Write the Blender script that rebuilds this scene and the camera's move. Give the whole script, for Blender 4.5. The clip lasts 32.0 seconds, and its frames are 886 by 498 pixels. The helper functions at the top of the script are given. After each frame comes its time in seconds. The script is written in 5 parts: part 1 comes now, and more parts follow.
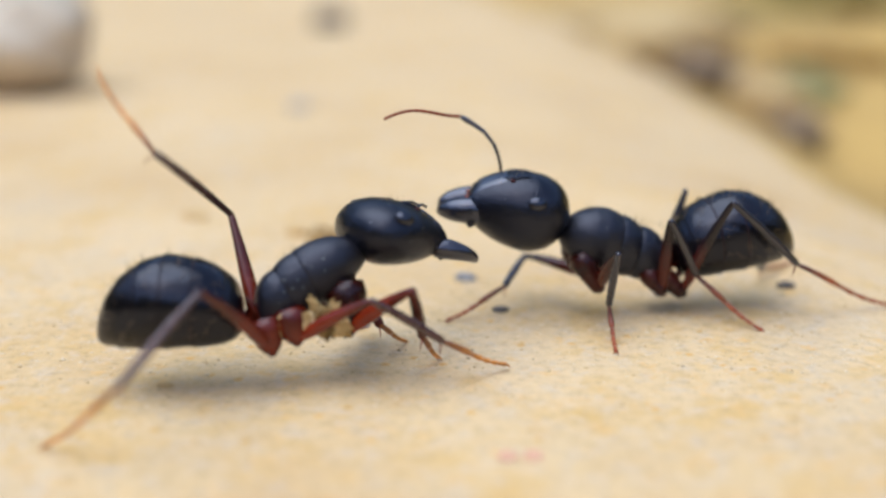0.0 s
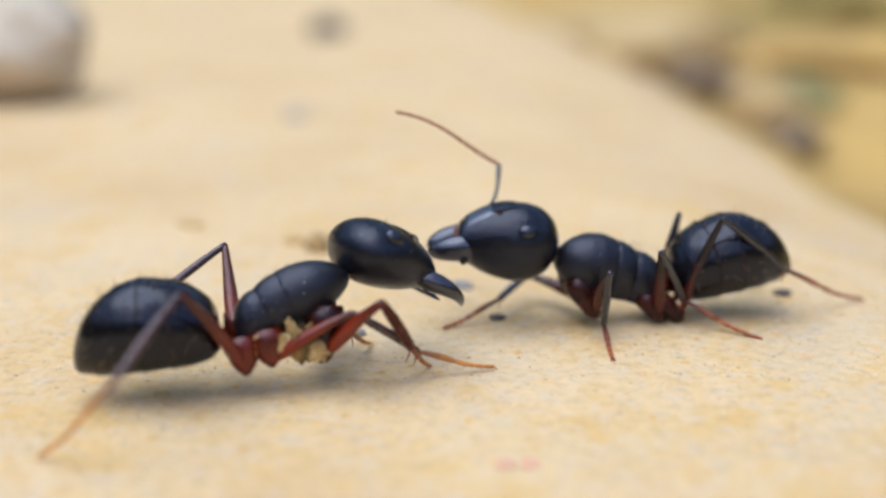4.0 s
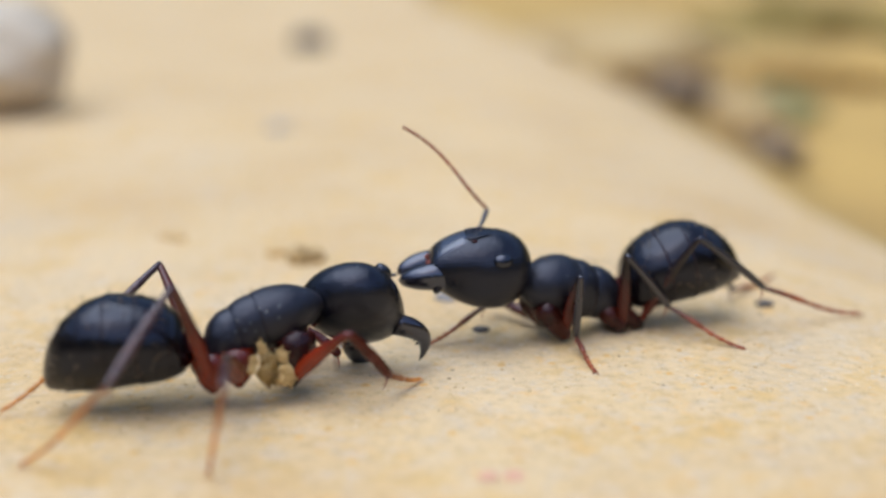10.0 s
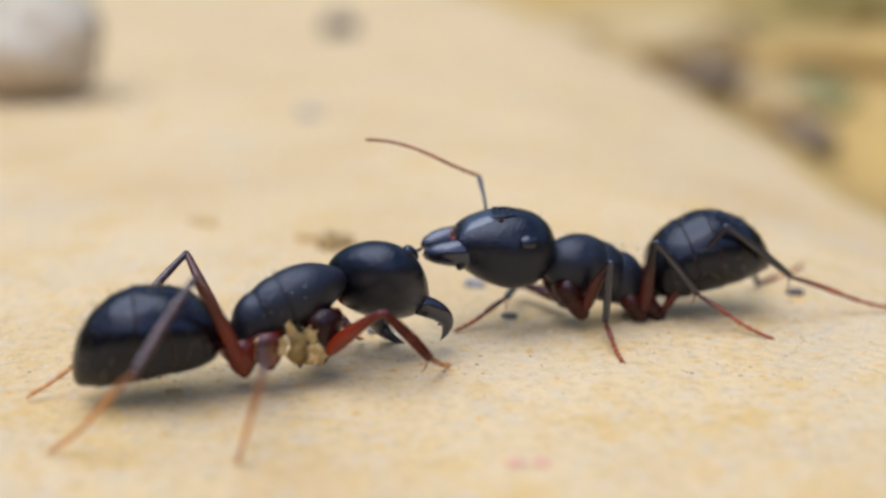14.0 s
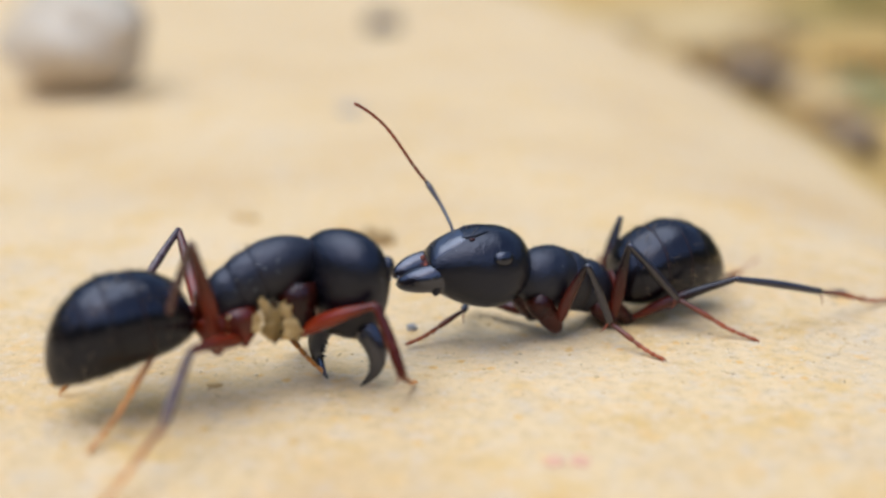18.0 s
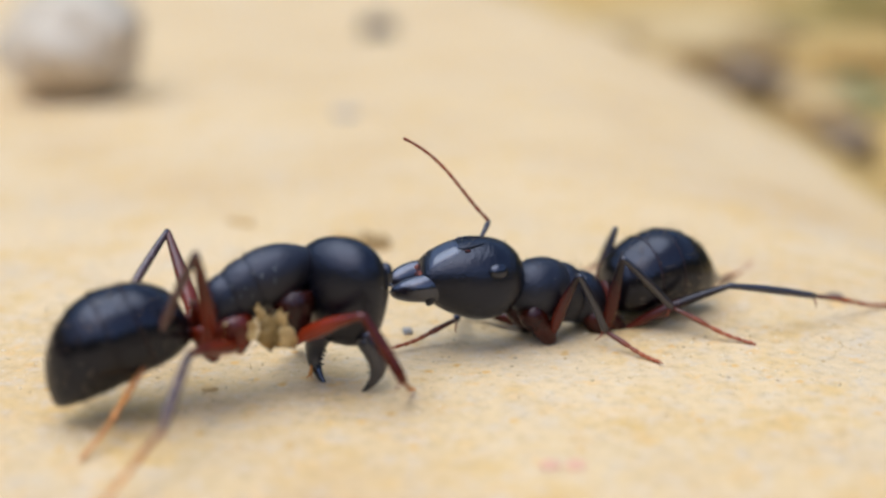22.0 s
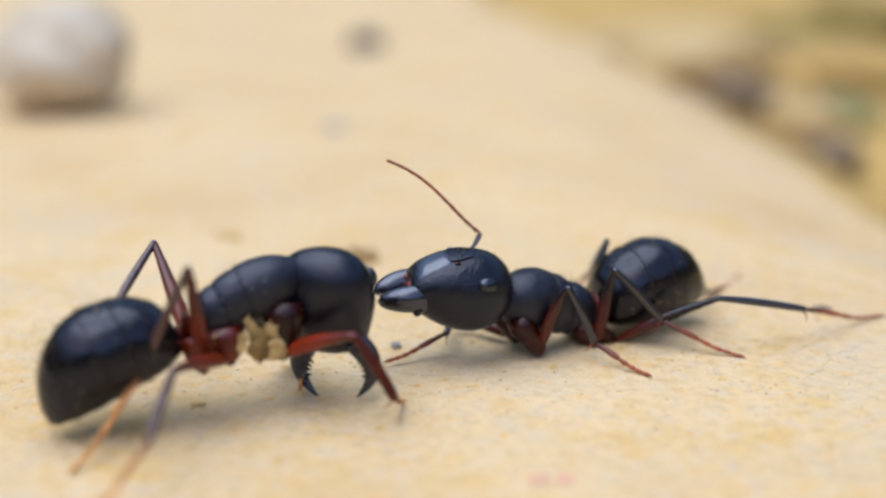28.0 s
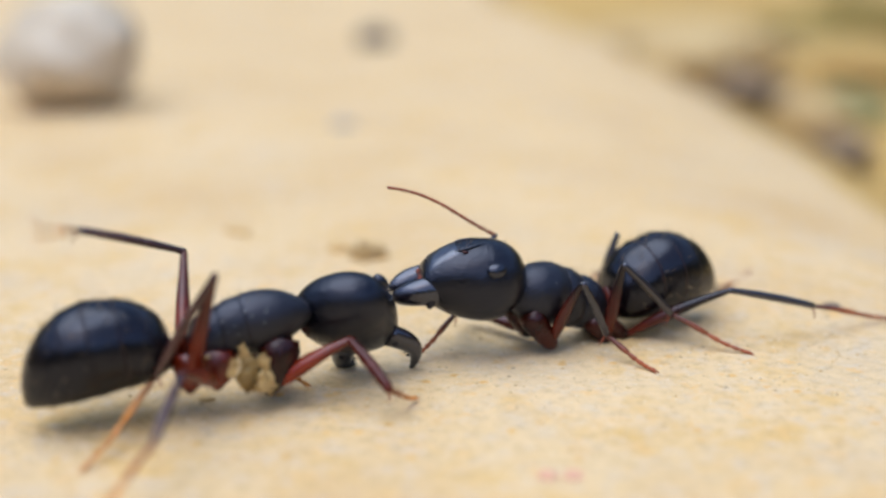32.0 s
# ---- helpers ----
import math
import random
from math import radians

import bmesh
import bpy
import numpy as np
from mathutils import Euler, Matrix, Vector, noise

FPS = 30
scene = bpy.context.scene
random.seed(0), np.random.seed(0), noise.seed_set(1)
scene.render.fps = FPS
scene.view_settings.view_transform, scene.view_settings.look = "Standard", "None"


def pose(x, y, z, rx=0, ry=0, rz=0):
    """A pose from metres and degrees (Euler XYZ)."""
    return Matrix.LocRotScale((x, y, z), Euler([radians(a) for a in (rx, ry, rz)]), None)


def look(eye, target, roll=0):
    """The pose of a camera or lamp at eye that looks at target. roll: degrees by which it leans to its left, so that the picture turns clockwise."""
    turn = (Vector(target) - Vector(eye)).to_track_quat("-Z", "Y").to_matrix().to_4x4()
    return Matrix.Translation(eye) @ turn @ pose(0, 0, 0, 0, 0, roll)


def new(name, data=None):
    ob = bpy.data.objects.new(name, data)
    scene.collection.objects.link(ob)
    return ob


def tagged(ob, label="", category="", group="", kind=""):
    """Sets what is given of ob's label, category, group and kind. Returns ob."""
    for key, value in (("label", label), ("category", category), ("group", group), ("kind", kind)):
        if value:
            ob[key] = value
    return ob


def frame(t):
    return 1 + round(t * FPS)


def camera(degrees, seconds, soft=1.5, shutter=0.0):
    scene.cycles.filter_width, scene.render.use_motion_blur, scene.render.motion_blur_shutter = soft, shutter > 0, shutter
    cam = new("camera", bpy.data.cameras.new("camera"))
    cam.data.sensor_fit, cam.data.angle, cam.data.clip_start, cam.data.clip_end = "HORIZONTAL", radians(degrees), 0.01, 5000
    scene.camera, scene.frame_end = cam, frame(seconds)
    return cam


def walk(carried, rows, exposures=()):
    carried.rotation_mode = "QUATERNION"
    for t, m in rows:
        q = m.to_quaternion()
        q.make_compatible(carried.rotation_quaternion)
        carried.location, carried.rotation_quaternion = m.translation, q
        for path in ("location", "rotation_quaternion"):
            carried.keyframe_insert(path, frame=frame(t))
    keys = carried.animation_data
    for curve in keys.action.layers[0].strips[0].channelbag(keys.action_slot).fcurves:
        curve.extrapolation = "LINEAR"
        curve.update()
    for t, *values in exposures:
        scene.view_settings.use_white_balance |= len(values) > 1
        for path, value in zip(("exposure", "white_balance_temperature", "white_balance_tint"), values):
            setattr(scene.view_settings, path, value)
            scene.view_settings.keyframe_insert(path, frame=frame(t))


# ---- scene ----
MM = 0.001

# ---- camera ----
cam = camera(40.0, 32.0, soft=2.5, shutter=0.4)
cam.data.dof.use_dof = True
cam.data.dof.focus_distance = 0.0402
cam.data.dof.aperture_fstop = 28.0


def table(text):
    """Rows of numbers, in millimetres and degrees."""
    return np.array([[float(v) for v in line.split()] for line in text.strip().split("\n")])


EYE = (0.0, -0.043, 0.0145)
# seconds, yaw, pitch, roll
PATH = """
0 0.00 -16.00 0.00
0.5 0.24 -15.98 -0.00
1 0.36 -15.97 0.00
1.5 0.27 -15.91 0.00
2 0.12 -15.83 -0.00
2.5 0.05 -15.77 -0.00
4.5 -0.37 -15.54 -0.00
5 -0.62 -15.46 -0.00
5.5 -0.66 -15.49 -0.00
6 -0.78 -15.23 -0.00
6.5 -0.87 -15.09 -0.01
7 -0.85 -14.99 -0.01
7.5 -0.60 -15.03 -0.01
8 -0.63 -14.96 -0.01
8.5 -0.64 -14.92 -0.00
9 -0.69 -14.91 -0.01
9.5 -0.77 -14.92 -0.01
10 -0.98 -15.05 -0.01
10.5 -0.94 -15.14 -0.01
11 -0.97 -15.40 -0.01
11.5 -0.96 -15.52 -0.01
12 -0.91 -15.63 -0.01
12.5 -0.93 -15.59 -0.01
13 -0.48 -15.57 -0.01
13.5 0.05 -15.69 -0.00
14 0.42 -15.71 0.00
14.5 0.64 -15.73 -0.00
15 0.55 -15.67 0.00
15.5 0.47 -15.63 0.00
17.5 2.26 -15.76 0.01
18 2.39 -15.83 0.01
18.5 2.39 -15.78 0.01
19 2.16 -15.94 0.01
19.5 2.23 -16.00 0.01
20 2.23 -15.96 0.01
20.5 2.23 -15.99 0.01
21 2.28 -15.91 0.01
21.5 2.10 -15.74 0.01
22 2.17 -15.65 0.01
22.5 2.09 -15.57 0.01
23 2.08 -15.62 0.01
23.5 2.06 -15.62 0.01
24 1.98 -15.54 0.00
24.5 1.96 -15.49 0.01
26.5 2.04 -15.46 0.00
27 1.82 -15.32 0.01
27.5 1.47 -15.05 0.00
28 1.61 -14.99 0.00
28.5 1.67 -15.06 0.00
29 1.83 -15.16 0.01
29.5 1.83 -15.20 0.01
30 1.88 -15.22 0.01
30.5 1.78 -15.14 0.00
31 1.80 -15.04 0.00
31.5 1.98 -15.09 0.01
32 2.04 -15.18 0.00"""
walk(cam, [(t, pose(*EYE, 90 + p, r, y)) for t, y, p, r in table(PATH)],
     exposures=((0, 0.76), (4.5, 0.76), (6.5, 0.66), (13.5, 0.66), (15.5, 0.76), (32, 0.76)))

# ---- light ----
world = bpy.data.worlds.new("sky")
scene.world = world
world.use_nodes = True
wn = world.node_tree
sky = wn.nodes.new("ShaderNodeTexSky")
sky.sky_type = "NISHITA"
sky.sun_disc = False
sky.sun_elevation = radians(58)
sky.sun_rotation = radians(200)
sky.dust_density = 1.2
wn.links.new(sky.outputs["Color"], wn.nodes["Background"].inputs["Color"])
wn.nodes["Background"].inputs["Strength"].default_value = 0.15
sun = new("sun", bpy.data.lights.new("sun", "SUN"))
sun.data.energy = 1.6
sun.data.angle = radians(62)
sun.data.color = (0.94, 0.98, 1.0)
sun.matrix_basis = look((-0.25, 0.05, 1.0), (0, 0, 0))


# ---- materials ----
def material(name, build):
    m = bpy.data.materials.new(name)
    m.use_nodes = True
    nt = m.node_tree
    build(nt, nt.nodes["Principled BSDF"])
    return m


def tex(nt, kind, scale, detail=4.0, rough=0.6, where="Object"):
    c = nt.nodes.new("ShaderNodeTexCoord")
    n = nt.nodes.new(kind)
    n.inputs["Scale"].default_value = scale
    if kind == "ShaderNodeTexNoise":
        n.inputs["Detail"].default_value = detail
        n.inputs["Roughness"].default_value = rough
    nt.links.new(c.outputs[where], n.inputs["Vector"])
    return n


def ramp(nt, src, stops):
    r = nt.nodes.new("ShaderNodeValToRGB")
    while len(r.color_ramp.elements) < len(stops):
        r.color_ramp.elements.new(0.5)
    for e, (p, c) in zip(r.color_ramp.elements, stops):
        e.position, e.color = p, (*c, 1)
    nt.links.new(src, r.inputs["Fac"])
    return r


def mix(nt, fac, a, b, blend="MIX"):
    m = nt.nodes.new("ShaderNodeMix")
    m.data_type, m.blend_type = "RGBA", blend
    if isinstance(fac, float):
        m.inputs["Factor"].default_value = fac
    else:
        nt.links.new(fac, m.inputs["Factor"])
    for v, i in ((a, 6), (b, 7)):
        if isinstance(v, tuple):
            m.inputs[i].default_value = (*v, 1)
        else:
            nt.links.new(v, m.inputs[i])
    return m.outputs[2]


def bump(nt, bsdf, src, strength, distance):
    b = nt.nodes.new("ShaderNodeBump")
    b.inputs["Strength"].default_value = strength
    b.inputs["Distance"].default_value = distance
    nt.links.new(src, b.inputs["Height"])
    nt.links.new(b.outputs["Normal"], bsdf.inputs["Normal"])
    return b


def chitin(base, tint, rough, scale=1800.0, rough_high=None, spec=0.3, coat=0.0, relief=0.6, sheen=(0.70, 0.76, 1.0)):
    """Insect skin: a fine net of raised lines, shallow dents and patches of different gloss."""
    def build(nt, bsdf):
        n = tex(nt, "ShaderNodeTexNoise", scale * 0.35, 3)
        c = ramp(nt, n.outputs["Fac"], [(0.35, base), (0.7, tint)])
        nt.links.new(c.outputs["Color"], bsdf.inputs["Base Color"])
        r = nt.nodes.new("ShaderNodeMapRange")
        r.inputs["From Min"].default_value = 0.3
        r.inputs["From Max"].default_value = 0.7
        r.inputs["To Min"].default_value = rough
        r.inputs["To Max"].default_value = rough_high or rough + 0.14
        nt.links.new(n.outputs["Fac"], r.inputs["Value"])
        nt.links.new(r.outputs["Result"], bsdf.inputs["Roughness"])
        bsdf.inputs["Specular IOR Level"].default_value = spec
        bsdf.inputs["Specular Tint"].default_value = (*sheen, 1)
        bsdf.inputs["Coat Weight"].default_value = coat
        bsdf.inputs["Coat Roughness"].default_value = 0.14
        bsdf.inputs["Coat Tint"].default_value = (0.85, 0.92, 1.0, 1)
        f = tex(nt, "ShaderNodeTexVoronoi", scale * 9)
        fine = bump(nt, bsdf, f.outputs["Distance"], 0.5 * relief, 0.00002)
        dent = nt.nodes.new("ShaderNodeBump")
        dent.inputs["Strength"].default_value = 0.6 * relief
        dent.inputs["Distance"].default_value = 0.00007
        w = tex(nt, "ShaderNodeTexNoise", scale * 0.8, 3)
        nt.links.new(w.outputs["Fac"], dent.inputs["Height"])
        nt.links.new(dent.outputs["Normal"], fine.inputs["Normal"])
    return build


BLACK = material("black_chitin", chitin((0.0032, 0.0036, 0.0062), (0.0066, 0.0068, 0.0105), 0.13, rough_high=0.24, spec=0.50, relief=1.0))
DULL = material("dull_black_chitin", chitin((0.006, 0.0062, 0.009), (0.012, 0.011, 0.0145), 0.26, rough_high=0.44, spec=0.55, relief=1.2))
GLOSSY = material("glossy_black_chitin", chitin((0.0022, 0.0022, 0.0034), (0.0058, 0.0042, 0.0046), 0.10, rough_high=0.22, spec=0.50, relief=0.5))
RED = material("red_brown_chitin", chitin((0.070, 0.007, 0.002), (0.180, 0.020, 0.004), 0.14, scale=4200.0, spec=0.4, coat=0.15, sheen=(0.85, 0.88, 1.0)))
COXA_DARK = material("black_red_chitin", chitin((0.014, 0.003, 0.002), (0.060, 0.0085, 0.0035), 0.2, spec=0.35, sheen=(0.85, 0.88, 1.0)))
DARKRED = material("dark_red_chitin", chitin((0.035, 0.005, 0.002), (0.100, 0.013, 0.0045), 0.18, sheen=(0.85, 0.88, 1.0)))
SHIN = material("dark_leg_chitin", chitin((0.010, 0.008, 0.011), (0.024, 0.013, 0.013), 0.22, spec=0.6, coat=0.9))
SHIN_PALE = material("brown_leg_chitin", chitin((0.045, 0.018, 0.015), (0.100, 0.034, 0.024), 0.20, spec=0.5, coat=0.6, sheen=(0.85, 0.88, 1.0)))
BROWN = material("brown_chitin", chitin((0.20, 0.042, 0.020), (0.34, 0.080, 0.036), 0.32, sheen=(0.85, 0.88, 1.0)))


def graded(near, far, length, rough):
    """Chitin that changes colour from the joint outwards."""
    def build(nt, bsdf):
        c = nt.nodes.new("ShaderNodeTexCoord")
        s = nt.nodes.new("ShaderNodeSeparateXYZ")
        nt.links.new(c.outputs["Object"], s.inputs["Vector"])
        g = nt.nodes.new("ShaderNodeMapRange")
        g.inputs["From Max"].default_value = length * MM
        nt.links.new(s.outputs["X"], g.inputs["Value"])
        n = tex(nt, "ShaderNodeTexNoise", 900, 3)
        col = ramp(nt, g.outputs["Result"], [(0.15, near), (0.85, far)])
        v = ramp(nt, n.outputs["Fac"], [(0.3, (0.7, 0.7, 0.7)), (0.7, (1.2, 1.2, 1.2))])
        nt.links.new(mix(nt, 1.0, col.outputs["Color"], v.outputs["Color"], "MULTIPLY"), bsdf.inputs["Base Color"])
        bsdf.inputs["Roughness"].default_value = rough
        bsdf.inputs["Coat Weight"].default_value = 0.15
        bsdf.inputs["Coat Roughness"].default_value = 0.12
        bsdf.inputs["Specular IOR Level"].default_value = 0.40
        bsdf.inputs["Specular Tint"].default_value = (0.85, 0.88, 1.0, 1)
        f = tex(nt, "ShaderNodeTexNoise", 9000, 2)
        bump(nt, bsdf, f.outputs["Fac"], 0.25, 0.00001)
    return build


FEMUR = material("femur_chitin", graded((0.19, 0.020, 0.005), (0.085, 0.016, 0.008), 3.4, 0.22))
FEMUR_DARK = material("dark_femur_chitin", graded((0.10, 0.012, 0.004), (0.012, 0.007, 0.008), 3.0, 0.24))
FEMUR_RED = material("red_femur_chitin", graded((0.22, 0.022, 0.005), (0.12, 0.015, 0.005), 3.0, 0.2))
TARSUS_AMBER = material("amber_tarsus", graded((0.24, 0.085, 0.030), (0.62, 0.25, 0.055), 1.7, 0.35))
TARSUS_BROWN = material("brown_tarsus", graded((0.10, 0.030, 0.020), (0.34, 0.085, 0.030), 2.0, 0.35))
MARGIN = material("rusty_margin", chitin((0.007, 0.004, 0.004), (0.022, 0.009, 0.007), 0.2))
EYEMAT = material("eye", chitin((0.003, 0.003, 0.004), (0.005, 0.005, 0.006), 0.16, spec=0.9))
TEETH = material("mandible", chitin((0.006, 0.006, 0.008), (0.018, 0.010, 0.009), 0.14, spec=1.0, coat=0.4))
FACE = material("face_chitin", chitin((0.006, 0.006, 0.009), (0.012, 0.011, 0.015), 0.24, rough_high=0.34, spec=1.0, coat=0.8, relief=0.8))
HAIR = material("pale_hair", chitin((0.22, 0.15, 0.08), (0.3, 0.2, 0.1), 0.5))


def sand_build(nt, bsdf):
    a = tex(nt, "ShaderNodeTexNoise", 900, 4)
    c = ramp(nt, a.outputs["Fac"], [(0.3, (0.34, 0.21, 0.07)), (0.5, (0.52, 0.36, 0.15)), (0.72, (0.72, 0.55, 0.28))])
    nt.links.new(c.outputs["Color"], bsdf.inputs["Base Color"])
    bsdf.inputs["Roughness"].default_value = 0.8
    bump(nt, bsdf, a.outputs["Fac"], 0.8, 0.00008)


SAND = material("damp_sand", sand_build)


def wet_build(nt, bsdf):
    a = tex(nt, "ShaderNodeTexNoise", 1300, 4)
    c = ramp(nt, a.outputs["Fac"], [(0.3, (0.10, 0.055, 0.014)), (0.55, (0.26, 0.16, 0.045)), (0.75, (0.50, 0.38, 0.17))])
    nt.links.new(c.outputs["Color"], bsdf.inputs["Base Color"])
    bsdf.inputs["Roughness"].default_value = 0.55
    bump(nt, bsdf, a.outputs["Fac"], 0.9, 0.0001)


WETSAND = material("wet_sand", wet_build)


def stone_build(nt, bsdf):
    big = tex(nt, "ShaderNodeTexNoise", 70, 5, 0.6)
    mid = tex(nt, "ShaderNodeTexNoise", 260, 4, 0.6)
    grey = tex(nt, "ShaderNodeTexNoise", 110, 5, 0.7)
    fine = tex(nt, "ShaderNodeTexNoise", 2300, 3, 0.7)
    grain = tex(nt, "ShaderNodeTexVoronoi", 3400)
    base = ramp(nt, big.outputs["Fac"], [(0.30, (0.54, 0.36, 0.175)), (0.52, (0.63, 0.455, 0.245)), (0.72, (0.68, 0.51, 0.31))])
    ochre = ramp(nt, mid.outputs["Fac"], [(0.50, (0, 0, 0)), (0.72, (1, 1, 1))])
    c1 = mix(nt, ochre.outputs["Color"], base.outputs["Color"], (0.60, 0.38, 0.13))
    gm = ramp(nt, grey.outputs["Fac"], [(0.50, (0, 0, 0)), (0.76, (0.64, 0.64, 0.64))])
    c2 = mix(nt, gm.outputs["Color"], c1, (0.52, 0.435, 0.33))
    fm = ramp(nt, fine.outputs["Fac"], [(0.28, (0.80, 0.78, 0.75)), (0.46, (1.0, 0.99, 0.97)), (0.75, (1.12, 1.11, 1.07))])
    rust = tex(nt, "ShaderNodeTexNoise", 950, 3, 0.6)
    rm = ramp(nt, rust.outputs["Fac"], [(0.57, (0, 0, 0)), (0.72, (0.75, 0.75, 0.75))])
    c2 = mix(nt, rm.outputs["Color"], c2, (0.66, 0.40, 0.15))
    pale = tex(nt, "ShaderNodeTexNoise", 1300, 4, 0.65)
    pm = ramp(nt, pale.outputs["Fac"], [(0.50, (0, 0, 0)), (0.68, (0.42, 0.42, 0.42))])
    c2 = mix(nt, pm.outputs["Color"], c2, (0.55, 0.49, 0.42))
    speck = tex(nt, "ShaderNodeTexVoronoi", 1100)
    sm = ramp(nt, speck.outputs["Distance"], [(0.10, (0.8, 0.8, 0.8)), (0.22, (0, 0, 0))])
    pick = nt.nodes.new("ShaderNodeSeparateColor")
    nt.links.new(speck.outputs["Color"], pick.inputs["Color"])
    some = ramp(nt, pick.outputs["Red"], [(0.70, (0, 0, 0)), (0.80, (1, 1, 1))])
    c2 = mix(nt, mix(nt, 1.0, sm.outputs["Color"], some.outputs["Color"], "MULTIPLY"), c2, (0.62, 0.34, 0.09))
    c3 = mix(nt, 1.0, c2, fm.outputs["Color"], "MULTIPLY")
    nt.links.new(c3, bsdf.inputs["Base Color"])
    bsdf.inputs["Roughness"].default_value = 0.85
    h = nt.nodes.new("ShaderNodeMath")
    h.operation = "ADD"
    nt.links.new(fine.outputs["Fac"], h.inputs[0])
    nt.links.new(grain.outputs["Distance"], h.inputs[1])
    bump(nt, bsdf, h.outputs[0], 0.45, 0.0001)


STONE = material("sandstone", stone_build)


def plain_rock(dark, light, scale, rough=0.8, dist=0.0004):
    def build(nt, bsdf):
        a = tex(nt, "ShaderNodeTexNoise", scale, 5)
        c = ramp(nt, a.outputs["Fac"], [(0.3, dark), (0.7, light)])
        nt.links.new(c.outputs["Color"], bsdf.inputs["Base Color"])
        bsdf.inputs["Roughness"].default_value = rough
        bump(nt, bsdf, a.outputs["Fac"], 0.5, dist)
    return build


PEBBLE = material("pale_pebble", plain_rock((0.42, 0.34, 0.24), (0.68, 0.60, 0.49), 90))
DARKROCK = material("dark_crumb", plain_rock((0.05, 0.048, 0.05), (0.13, 0.115, 0.11), 260))
GREYROCK = material("grey_crumb", plain_rock((0.20, 0.20, 0.21), (0.34, 0.34, 0.35), 900, 0.7, 0.00003))
SOIL = material("ochre_soil", plain_rock((0.36, 0.22, 0.065), (0.57, 0.36, 0.10), 22))
CLOD = material("dark_soil", plain_rock((0.13, 0.09, 0.058), (0.24, 0.17, 0.105), 60))
LEAF = material("green_moss", plain_rock((0.20, 0.20, 0.08), (0.34, 0.32, 0.14), 60, 0.8))
OLIVE = material("olive_moss", plain_rock((0.20, 0.14, 0.03), (0.34, 0.24, 0.06), 40, 0.8))
CHALK = material("pale_clod", plain_rock((0.44, 0.30, 0.13), (0.56, 0.41, 0.20), 60))
BROWNCRUMB = material("brown_crumb", plain_rock((0.30, 0.19, 0.075), (0.50, 0.34, 0.15), 700, 0.8, 0.00006))
OCHRECRUMB = material("ochre_crumb", plain_rock((0.50, 0.32, 0.13), (0.64, 0.43, 0.19), 700, 0.8, 0.00006))
REDGRAIN = material("red_grain", plain_rock((0.62, 0.30, 0.20), (0.70, 0.42, 0.28), 900, 0.8, 0.00002))
DUST = material("dust", plain_rock((0.16, 0.19, 0.20), (0.34, 0.36, 0.36), 900, 0.8, 0.00001))


def grains_build(nt, bsdf):
    g = nt.nodes.new("ShaderNodeNewGeometry")
    c = ramp(nt, g.outputs["Random Per Island"], [(0.0, (0.34, 0.26, 0.17)), (0.10, (0.48, 0.31, 0.14)), (0.35, (0.57, 0.42, 0.22)), (0.85, (0.68, 0.55, 0.36))])
    nt.links.new(c.outputs["Color"], bsdf.inputs["Base Color"])
    bsdf.inputs["Roughness"].default_value = 0.6


GRAINS = material("sand_grains", grains_build)


# ---- mesh helpers ----
def part(name, bm, mat, parent, label=""):
    me = bpy.data.meshes.new(name)
    bm.to_mesh(me)
    bm.free()
    for p in me.polygons:
        p.use_smooth = True
    me.materials.append(mat)
    ob = new(name, me)
    ob.parent = parent
    return tagged(ob, label)


def loft(stations, sides=28, power=2.0, sub=3, bm=None):
    """A body along x from stations (x, half width, top, bottom), in millimetres, with smooth steps between them."""
    bm = bm or bmesh.new()
    st = np.array(stations, float)
    n = len(st)
    u = np.linspace(0, n - 1, (n - 1) * sub + 1)
    rows = []
    for v in u:
        i = min(int(v), n - 2)
        f = v - i
        p0, p1, p2, p3 = st[max(i - 1, 0)], st[i], st[i + 1], st[min(i + 2, n - 1)]
        rows.append(0.5 * (2 * p1 + (p2 - p0) * f + (2 * p0 - 5 * p1 + 4 * p2 - p3) * f * f + (3 * p1 - p0 - 3 * p2 + p3) * f ** 3))
    rings = []
    for x, w, zt, zb in rows:
        ring = []
        for k in range(sides):
            a = 2 * math.pi * k / sides
            c, s = math.cos(a), math.sin(a)
            c = math.copysign(abs(c) ** (2 / power), c)
            s = math.copysign(abs(s) ** (2 / power), s)
            mid, half = (zt + zb) / 2, (zt - zb) / 2
            ring.append(bm.verts.new((x * MM, max(w, 0.01) * c * MM, (mid + half * s) * MM)))
        rings.append(ring)
    for a, b in zip(rings, rings[1:]):
        for k in range(sides):
            bm.faces.new((a[k], a[(k + 1) % sides], b[(k + 1) % sides], b[k]))
    bm.faces.new(rings[0])
    bm.faces.new(list(reversed(rings[-1])))
    bmesh.ops.recalc_face_normals(bm, faces=bm.faces)
    return bm


